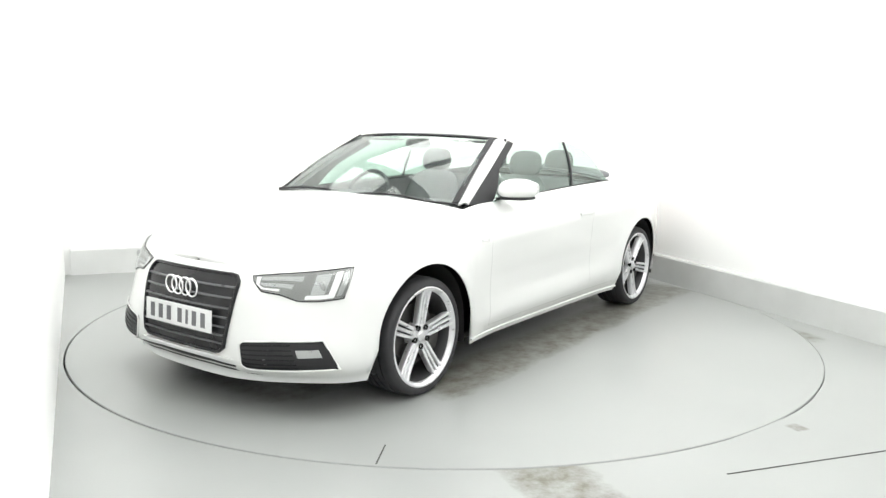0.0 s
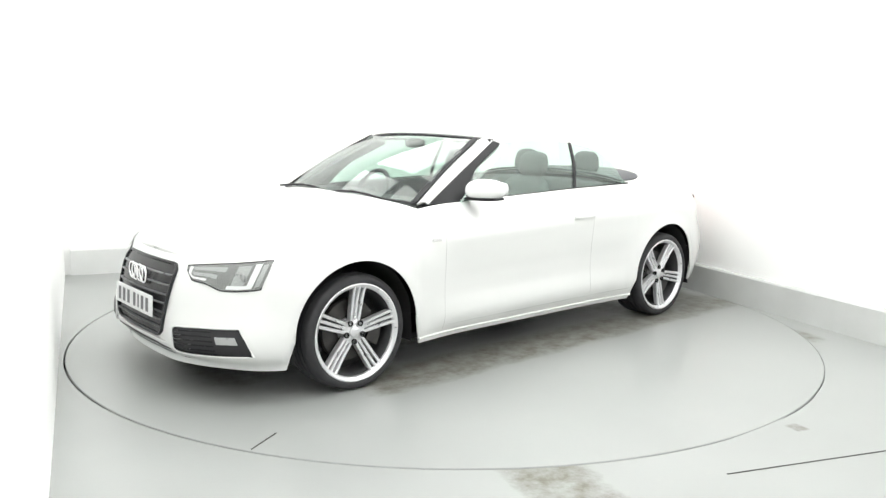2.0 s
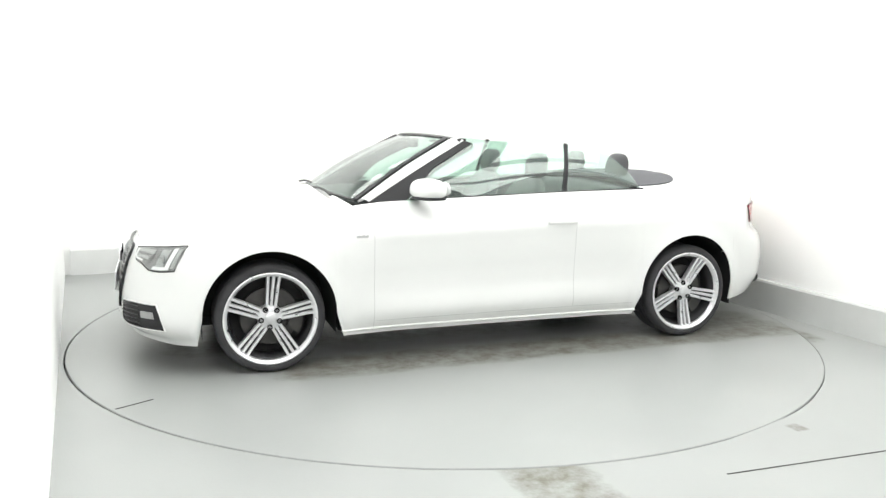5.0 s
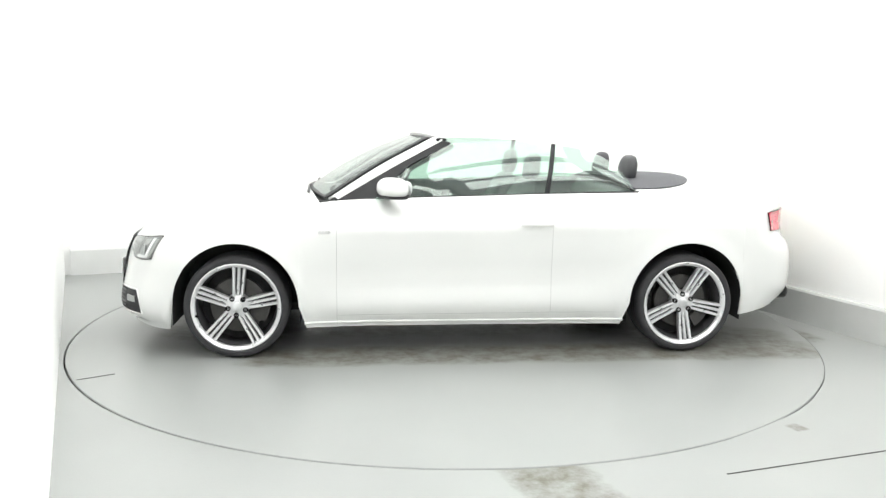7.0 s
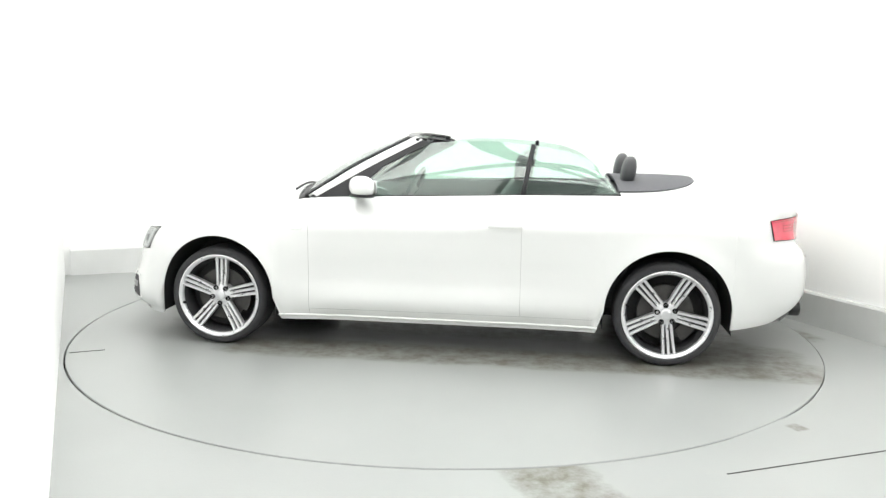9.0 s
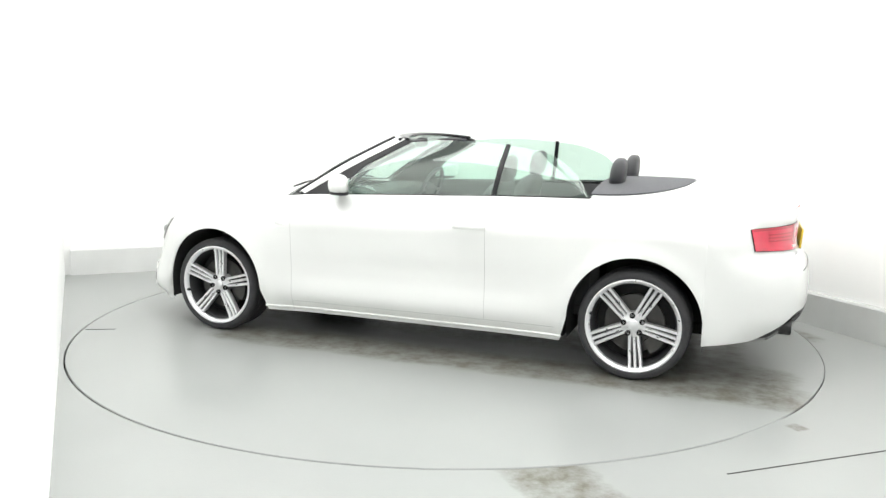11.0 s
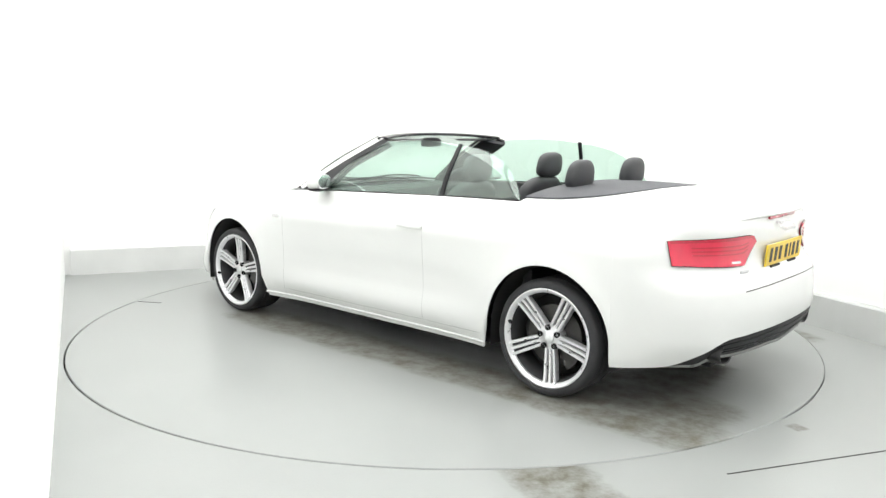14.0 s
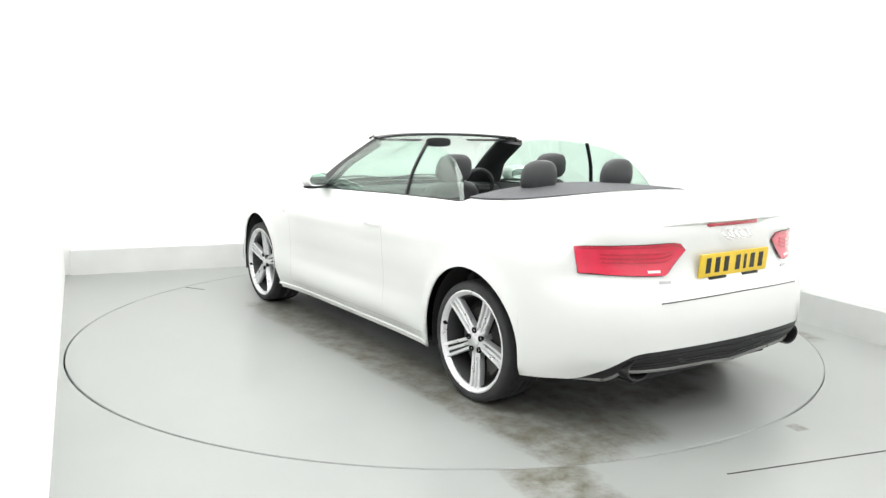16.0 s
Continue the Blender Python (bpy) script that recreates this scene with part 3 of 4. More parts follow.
def build_front(car):
    L = s_at_y
    # headlamps
    top = [(L(.415), .672), (L(.55), .690), (L(.70), .706), (s_at_x(1.835), .728)]
    bot = [(L(.425), .650), (L(.47), .606), (L(.56), .598), (L(.64), .572), (L(.72), .574), (s_at_x(1.895), .588)]
    for flip in (False, True):
        f = mirror if flip else (lambda q: q)
        lamp = part("headlight", mesh("headlight", *f(patch(top, bot, 0.003, 0.02, 40, 10)), LAMP_GREY, 40), car, "grey angular headlight with a white light guide")
        part("reflector", mesh("reflector", *f(patch(*inset_edges(top, bot, 0, .14, .32, .10, .52), 0.006, 0.004)), LAMP_SILVER, 40), lamp, "silver reflector")
        part("reflector", mesh("reflector", *f(patch(*inset_edges(top, bot, 0, .48, .64, .10, .44), 0.006, 0.004)), LAMP_SILVER, 40), lamp, "silver reflector")
        part("reflector", mesh("reflector", *f(patch(*inset_edges(top, bot, 0, .12, .88, .91, .965), 0.006, 0.004)), LAMP_SILVER, 40), lamp, "silver reflector")
        part("reflector", mesh("reflector", *f(patch(*inset_edges(top, bot, 0, .12, .80, .64, .78), 0.006, 0.004)), LAMP_SILVER, 40), lamp, "silver reflector")
        part("light_guide", mesh("light_guide", *f(patch(*inset_edges(top, bot, 0, .08, .93, .82, .89), 0.007, 0.005)), LAMP_WHITE, 40), lamp, "white light guide")
        part("light_guide", mesh("light_guide", *f(patch(*inset_edges(top, bot, 0, .80, .93, .60, .86), 0.007, 0.005)), LAMP_WHITE, 40), lamp, "white light guide")
        part("light_guide", mesh("light_guide", *f(patch(*inset_edges(top, bot, 0, .12, .85, .05, .09), 0.009, 0.005)), LAMP_WHITE, 40), lamp, "white light guide")
        part("light_guide", mesh("light_guide", *f(patch(*inset_edges(top, bot, 0, .74, .84, .09, .32), 0.009, 0.005)), LAMP_WHITE, 40), lamp, "white light guide")
        c = skin(*[(a + b) / 2 for a, b in zip(*[e[6] for e in inset_edges(top, bot, 0, .2, .8, .64, .80)])], 0.004)
        part("projector_lens", mesh("projector_lens", *f(pillow(*c, .009, .024, .026, 2.0)), LAMP_SILVER, 60), lamp, "round projector lens")
        part("lamp_gasket", mesh("lamp_gasket", *f(sweep(rim_loop(top, bot, 0.002), rounded(.007, .007, 6), (1, .6, 0), True)), GLOSS_BLACK, 60), lamp, "black rim")
        part("lamp_cover", mesh("lamp_cover", *f(patch(top, bot, 0.009, 0.001, 30, 8)), CLEAR, 40), lamp, "clear lamp cover")
    # fog-lamp openings
    top = [(L(.385), .355), (L(.40), .372), (L(.55), .388), (L(.735), .398)]
    bot = [(L(.395), .262), (L(.42), .238), (L(.58), .248), (s_at_x(1.912), .262)]
    for flip in (False, True):
        f = mirror if flip else (lambda q: q)
        grille = part("fog_grille", mesh("fog_grille", *f(patch(top, bot, 0.002, 0.03, 30, 8)), PLASTIC, 40), car, "black fog lamp grille")
        part("fog_lamp", mesh("fog_lamp", *f(patch(*inset_edges(top, bot, 0, .30, .55, .66, .90), 0.006, 0.006)), LAMP_SILVER, 40), grille, "silver fog lamp")
        for k in (.14, .30, .46, .62, .78, .92):
            part("slat", mesh("slat", *f(patch(*inset_edges(top, bot, 0, k - .02, k + .02, .03, .62), 0.007, 0.006, 16, 3)), GLOSS_BLACK, 40), grille)
        part("surround", mesh("surround", *f(sweep(rim_loop(top, bot, 0.006), rounded(.009, .009, 8), (1, .6, 0), True)), PAINT, 60), grille, "white surround")
    # main grille, from its right edge over the middle to its left
    half_top, half_bot = 0.343, 0.300

    def face(y, z, out):
        a = skin(L(abs(y)), z, out)
        return (a[0], math.copysign(a[1], y) if y else 0.0, a[2])

    def wide(z):
        return float(np.interp(z, [.30, .325, .635, .662, .672], [half_bot - .035, half_bot, half_top + .008, half_top, half_top - .03]))
    rows = [[face(wide(z) * w, z, 0.004) for w in np.linspace(-1, 1, 33)] for z in np.linspace(.300, .671, 22)]
    grille = part("radiator_grille", mesh("radiator_grille", *sheet(rows, -0.02, True), GLOSS_BLACK, 40), car, "gloss black single-frame grille")
    zs = [.345, .385, .425, .470, .515, .565, .615]
    for z in zs:
        rows = [[face((wide(z) - .012) * w, z + d, o) for w in np.linspace(-1, 1, 25)] for d, o in ((-.005, .006), (-.003, .014), (.003, .016), (.005, .006))]
        part("bar", mesh("bar", *sheet(rows, -0.002, True), SLAT, 30), grille)
    ring = [face(wide(z), z, 0.006) for z in np.linspace(.305, .667, 16)]
    loop = ring + [face(wide(.672) * w, .672, 0.006) for w in np.linspace(.95, -.95, 16)] + [(x, -y, z) for x, y, z in ring[::-1]] + [face(wide(.3) * w, .300, .006) for w in np.linspace(-.95, .95, 14)]
    part("grille_frame", mesh("grille_frame", *sweep(loop, rounded(.016, .018, 8), (1, 0, 0.1), True), GLOSS_BLACK, 60), grille, "dark grille frame")
    for i in range(4):
        y = (i - 1.5) * 0.054
        tor = [(0.0, 0.044 * math.cos(a), 0.044 * math.sin(a)) for a in np.linspace(0, 2 * math.pi, 33)[:-1]]
        part("emblem_ring", mesh("emblem_ring", *sweep(tor, rounded(.012, .012, 8, 2), (1, 0, 0), True), CHROME, 60), grille, "chrome ring", pose(face(abs(y), .590, .030)[0] - (0 if i % 2 else .004), y, .590))
    build_plate(car, pose(2.214, 0, .448, 0, -3, 0), PLATE_WHITE, INK_GREY, "white front number plate with unreadable bars")
    # lower lip slot and splitter
    rows = [[face(.36 * w, .226 + .008 * (1 - w * w) + d, o) for w in np.linspace(-1, 1, 31)] for d, o in ((-.017, .004), (.017, .004))]
    part("lip_slot", mesh("lip_slot", *sheet(rows, -0.01, True), PLASTIC, 40), car, "black slot in the lower bumper")
    rows = [[face(.355 * w, .276 + d * (1 - w ** 8), o * (1 - w ** 8)) for w in np.linspace(-1, 1, 41)] for d, o in ((-.010, 0), (-.006, .016), (.006, .016), (.010, 0))]
    part("bumper_blade", mesh("bumper_blade", *sheet(rows, -0.004, True), PAINT, 40), car, "white lower bumper blade")


def build_plate(car, m, ground, ink, label):
    """A number plate facing +x in its own space: its characters are plain bars."""
    plate = part("number_plate", mesh("number_plate", *box(-.006, .004, -.26, .26, -.0555, .0555, .003), ground), car, label, m)
    for i, y in enumerate((.195, .130, .075, .020, -.065, -.130, -.195)):
        w = .009 if i == 2 else .0165
        part("bar", mesh("bar", *box(.0042, .0056, y - w, y + w, -.036, .036), ink), plate, "plain dark bar")
    return plate


def build_rear(car):
    def T(y):
        return s_at_y(y, True)
    top = [(s_at_x(-1.985), .870), (T(.66), .880), (T(.45), .886), (T(.372), .885), (T(.335), .852)]
    bot = [(s_at_x(-2.012), .754), (T(.68), .750), (T(.55), .746), (T(.445), .744), (T(.350), .838)]
    for flip in (False, True):
        f = mirror if flip else (lambda q: q)
        lamp = part("tail_light", mesh("tail_light", *f(patch(top, bot, 0.010, 0.035, 44, 12)), LAMP_RED, 40), car, "bright red wedge-shaped tail light")
        for k in (.30, .44, .58):
            part("light_bar", mesh("light_bar", *f(patch(*inset_edges(top, bot, 0, k - .025, k + .025, .20, .85), 0.013, 0.004, 24, 3)), LAMP_DARK_RED, 40), lamp, "darker red bar")
        part("light_bar", mesh("light_bar", *f(patch(*inset_edges(top, bot, 0, .02, .10, .02, .96), 0.013, 0.004, 24, 3)), LAMP_DARK_RED, 40), lamp, "darker red bar")
        part("reversing_lamp", mesh("reversing_lamp", *f(patch(*inset_edges(top, bot, 0, .83, .91, .60, .72), 0.013, 0.004, 12, 4)), LAMP_WHITE, 40), lamp, "white reversing lamp")
        part("lamp_gasket", mesh("lamp_gasket", *f(sweep(rim_loop(top, bot, 0.006), rounded(.008, .008, 6), (1, -.6, 0), True)), GLOSS_BLACK, 60), lamp, "black rim")

    def face(y, z, out):
        a = skin(T(abs(y)), z, out)
        return (a[0], math.copysign(a[1], y) if y else 0.0, a[2])
    # high brake light in the lip
    rows = [[face(.185 * w, z, .006 + o) for w in np.linspace(-1, 1, 17)] for z, o in ((.950, 0), (.966, .006), (.982, .004))]
    part("brake_light", mesh("brake_light", *sheet(rows, -0.01), LAMP_DARK_RED, 40), car, "slim dark red high brake light")
    for i in range(4):
        tor = [(0.0, 0.033 * math.cos(a), 0.033 * math.sin(a)) for a in np.linspace(0, 2 * math.pi, 29)[:-1]]
        y = (i - 1.5) * .044
        part("emblem_ring", mesh("emblem_ring", *sweep(tor, rounded(.006, .006, 8, 2), (1, 0, 0), True), CHROME, 60), car, "chrome ring", pose(face(abs(y), .912, .016)[0] + (0 if i % 2 else .003), y, .912, 0, 48, 0))
    plate = build_plate(car, pose(-2.240, 0.0, .772, 0, 4, 180), PLATE_YELLOW, INK, "yellow rear number plate with unreadable bars")
    for y in (.12, -.12):
        part("plate_bracket", mesh("plate_bracket", *box(-.004, .010, y - .06, y + .06, -.068, -.056, .002), PLASTIC), plate, "black plate bracket")
    # shut line under the boot lid and badges
    line = [face(y, .628 + .012 * (1 - (y / .5) ** 2), .001) for y in np.linspace(.50, -.50, 31)]
    part("boot_gap", mesh("boot_gap", *sweep(line, rounded(.005, .005, 6)), GROOVE, 40), car, "dark shut line of the boot")
    for y in (.44, -.44):
        part("badge", mesh("badge", *box(-.002, .002, -.032, .032, -.007, .007, .001), ALLOY), car, "small chrome badge bar", pose(face(y, .715, .006)[0], y, .715, 0, 0, -12 if y > 0 else 12))
    # diffuser with the tail pipes
    S = np.linspace(s_at_x(-2.0), T(0.001), 36)
    v = []
    for s in S:
        zt = lower(s) + .004
        y = float(np.interp(s, LEN, CURVE[:, 1]))
        zb = max(min(zt - .070 - .06 * (1 - min(1, y / .7)), .31), .262)
        v.append([skin(s, zt - (zt - zb) * k, -.006 - .022 * k ** 2) for k in np.linspace(0, 1, 8)])
    v.append([(p[0], 0, p[2]) for p in v[-1]])
    left = sheet(v, -0.01, True)
    diffuser = part("diffuser", mesh("diffuser", *joined(left, mirror(left)), PLASTIC, 40), car, "black rear diffuser")
    for k in (2, 4, 5):
        rib = [p[k] for p in v[10:]]
        rib = rib + [(x, -y, z) for x, y, z in rib[-2::-1]]
        part("rib", mesh("rib", *sweep(rib, rounded(.006, .005, 6)), GLOSS_BLACK, 50), diffuser)
    edge = [(p[-1][0], p[-1][1], p[-1][2]) for p in v]
    edge = edge + [(x, -y, z) for x, y, z in edge[-2::-1]]
    part("diffuser_trim", mesh("diffuser_trim", *sweep(edge, rounded(.020, .018, 8)), LAMP_GREY, 60), diffuser, "grey lower edge")
    for side in (1, -1):
        n = 24
        vs, fs = [], []
        for x, r in ((-2.0, .92), (-2.190, 1.0), (-2.200, .97), (-2.197, .84), (-2.12, .80)):
            for k in range(n):
                a = 2 * math.pi * k / n
                vs.append((x, .565 * side + .077 * r * math.cos(a), .324 + .053 * r * math.sin(a)))
        for i in range(4):
            for k in range(n):
                fs.append((i * n + k, i * n + (k + 1) % n, (i + 1) * n + (k + 1) % n, (i + 1) * n + k))
        fs.append(tuple(range(4 * n, 5 * n)))
        part("tailpipe", mesh("tailpipe", vs, fs, PIPE, 40), car, "dark oval steel tailpipe")
    part("silencer", mesh("silencer", *box(-2.02, -1.72, -.42, .42, .262, .36, .04), SHELL, 50), car, "black silencer box")


# ---- glasshouse ----
def build_glass(car):
    for side in (1, -1):
        f = (lambda q: q) if side > 0 else mirror

        def curve(pts, n=20):
            d = np.linspace(0, 1, len(pts))
            t = np.linspace(0, 1, n)
            return [tuple(float(hermite(d, [p[k] for p in pts], w)) for k in range(3)) for w in t]
        # windscreen pillar between the screen's edge and the door glass
        a = curve([(.84, .708, .948), (.53, .634, 1.145), (.215, .556, 1.310)])
        b = curve([(.780, .740, .944), (.445, .676, 1.138), (.130, .600, 1.305)])
        rows = [[tuple(np.array(p) * (1 - k) + np.array(q) * k + np.array((0, .012 * math.sin(math.pi * k), .016 * math.sin(math.pi * k)))) for k in np.linspace(0, 1, 7)] for p, q in zip(a, b)]
        part("windscreen_pillar", mesh("windscreen_pillar", *f(sheet(rows, -0.012, True)), PAINT, 45), car, "white windscreen pillar")
        part("screen_seal", mesh("screen_seal", *f(sheet([[p, q] for p, q in zip([(x, y, z + .003) for x, y, z in a], [(x + .018, y - .026, z + .006) for x, y, z in a])], -0.012, True)), PLASTIC, 50), car, "black windscreen edge band")
        # black band and corner piece behind the pillar
        c = curve([(.535, .766, .953), (.475, .742, 1.02), (.375, .692, 1.128), (.078, .614, 1.288)])
        rows = [[tuple(np.array(p) * (1 - k) + np.array(q) * k) for k in np.linspace(0, 1, 5)] for p, q in zip(b, c)]
        part("corner_trim", mesh("corner_trim", *f(sheet(rows, -0.018, True)), PLASTIC, 45), car, "black mirror corner trim")
        rows = [[tuple(np.array(p) * (1 - k) + np.array(q) * k + np.array((-.012, -.014 - .01 * math.sin(math.pi * k), -.012))) for k in np.linspace(0, 1, 6)] for p, q in zip([(x + .02, y - .035, z) for x, y, z in a], c)]
        part("pillar_trim", mesh("pillar_trim", *f(sheet(rows, -0.025, True)), TRIM, 45), car, "black inner pillar trim")
        # door glass
        n = 24
        low = curve([(.56, .764, .948), (.1, .755, .965), (-.50, .738, .982)], n)
        hx = np.linspace(.56, -.55, n)
        hk = [.56, .475, .375, .075, -.10, -.25, -.40, -.55]
        high = [(float(x), float(np.interp(-x, [-k for k in hk], [.764, .748, .694, .622, .623, .626, .631, .637])), float(np.interp(-x, [-k for k in hk], [.953, 1.02, 1.128, 1.289, 1.303, 1.306, 1.300, 1.286]))) for x in hx]

        def bulged(p, q, m=9):
            return [tuple(np.array(p) * (1 - k) + np.array(q) * k + np.array((0, .018 * math.sin(math.pi * k), 0))) for k in np.linspace(0, 1, m)]
        rows = [bulged(p, q) for p, q in zip(low, high)]
        part("door_window", mesh("door_window", *f(sheet(rows, -0.004)), TINT, 45), car, "raised green-tinted door window")
        # rear side window
        qx = [-.525, -.64, -.76, -.88, -.97, -1.03, -1.08]
        qz = [1.286, 1.276, 1.254, 1.212, 1.150, 1.085, 1.0]
        qt = np.linspace(-.525, -1.08, 22)
        low = [(float(x), float(np.interp(-x, [.5, 1.1], [.738, .735])), .983 + .012 * (-.5 - float(x)) / .55) for x in qt]
        topx = np.linspace(-.572, -1.08, 22)
        hz = [float(hermite([-x for x in qx], qz, -x)) for x in topx]
        high = [(float(x), .735 - .098 * max(0, (z - .985) / .3), max(z, .998)) for x, z in zip(topx, hz)]
        rows = [bulged(p, q) for p, q in zip(low, high)]
        part("quarter_window", mesh("quarter_window", *f(sheet(rows, -0.004)), TINT, 45), car, "green-tinted rear side window")
        bar = [tuple(np.array((-.512, .741, .982)) * (1 - k) + np.array((-.566, .637, 1.288)) * k + np.array((0, .018 * math.sin(math.pi * k), 0))) for k in np.linspace(0, 1, 9)]
        part("window_seal", mesh("window_seal", *f(sweep(bar, rounded(.012, .030, 8), (1, 0, 0))), GLOSS_BLACK, 50), car, "black upright seal between the side windows")
        belt = [(float(x), .752 if x > -.5 else .748, float(np.interp(-x, [-.6, .5, 1.1], [.949, .985, .998]))) for x in np.linspace(.6, -1.1, 20)]
        part("belt_seal", mesh("belt_seal", *f(sweep(belt, rounded(.014, .014, 8))), GLOSS_BLACK, 50), car, "thin black seal along the window sill")
    # windscreen
    n = 33
    w = np.linspace(-1, 1, n)
    low = [(.845 + .135 * (1 - k * k), .706 * k, .950 + .028 * (1 - k * k)) for k in w]
    high = [(.218 + .075 * (1 - k * k), .556 * k, 1.310 + .020 * (1 - k * k)) for k in w]
    rows = [[tuple(np.array(p) * (1 - t) + np.array(q) * t + np.array((.02, 0, .03)) * math.sin(math.pi * t)) for t in np.linspace(0, 1, 13)] for p, q in zip(low, high)]
    part("windscreen", mesh("windscreen", *sheet(rows, -0.005), SCREEN, 45), car, "clear raked windscreen")
    head = [(x - .03 - .05 * (y / .556) ** 4, y * 1.07, z + .004 - .008 * (y / .556) ** 4) for x, y, z in high]
    part("header_rail", mesh("header_rail", *sweep(head, rounded(.075, .022, 12)), GLOSS_BLACK, 50), car, "black windscreen header rail")
    sill = [(x + .005, y, z + .001) for x, y, z in low]
    part("screen_base_seal", mesh("screen_base_seal", *sweep(sill, rounded(.03, .012, 8)), PLASTIC, 50), car, "black seal at the windscreen foot")
    for y0, y1, x0 in ((-.60, .02, .90), (.02, .56, .93)):
        arm = [(x0 + .06 - .02 * k, y0 + (y1 - y0) * k, .972 + .022 * math.sin(math.pi * k)) for k in np.linspace(0, 1, 12)]
        part("wiper", mesh("wiper", *sweep(arm, rounded(.016, .014, 6)), PLASTIC, 50), car, "black windscreen wiper")


def build_mirrors(car):
    for side in (1, -1):
        f = (lambda q: q) if side > 0 else mirror
        shell = pillow(.462, .872, 1.026, .080, .100, .062, 2.5, 28, 18, 0, .12)
        v, q = shell
        v = [(max(x, .392), y, z) for x, y, z in v]

        def swept(vf):
            # the outer end of the mirror sweeps back
            return ([(x - .48 * (y - .86), y, z) for x, y, z in vf[0]], vf[1])
        mirror_part = part("door_mirror", mesh("door_mirror", *f(swept((v, q))), PAINT, 50), car, "white door mirror on a black foot")
        part("mirror_glass", mesh("mirror_glass", *f(swept(pillow(.390, .874, 1.024, .004, .080, .046, 3, 20, 10))), MIRROR, 50), mirror_part, "mirror glass")
        part("mirror_base", mesh("mirror_base", *f(swept(pillow(.458, .872, .972, .070, .082, .013, 3, 24, 10))), PLASTIC, 50), mirror_part, "black lower casing")
        part("mirror_foot", mesh("mirror_foot", *f(sweep([(.50, .755, .965), (.485, .80, .970), (.475, .84, .978)], rounded(.055, .022, 10))), PLASTIC, 50), mirror_part, "black mirror foot")


def build_handles(car):
    for side in (1, -1):
        f = (lambda q: q) if side > 0 else mirror
        path = [skin(s_at_x(x), .812, .003 + .015 * math.sin(math.pi * (x + .52) / .20)) for x in np.linspace(-.32, -.52, 11)]
        part("door_handle", mesh("door_handle", *f(sweep(path, rounded(.012, .022, 10))), PAINT, 50), car, "white door handle")
        blade = [skin(s_at_x(x), .214, .004) for x in np.linspace(.98, -.98, 30)]
        part("skirt_blade", mesh("skirt_blade", *f(sweep(blade, rounded(.016, .014, 8))), PAINT, 50), car, "white side skirt edge")
        p = skin(s_at_x(.86), .765, .002)
        part("side_badge", mesh("side_badge", *box(-.035, .035, -.002, .002, -.008, .008, .001), CHROME), car, "small chrome badge bar on the wing", pose(p[0], p[1] * side, p[2]))


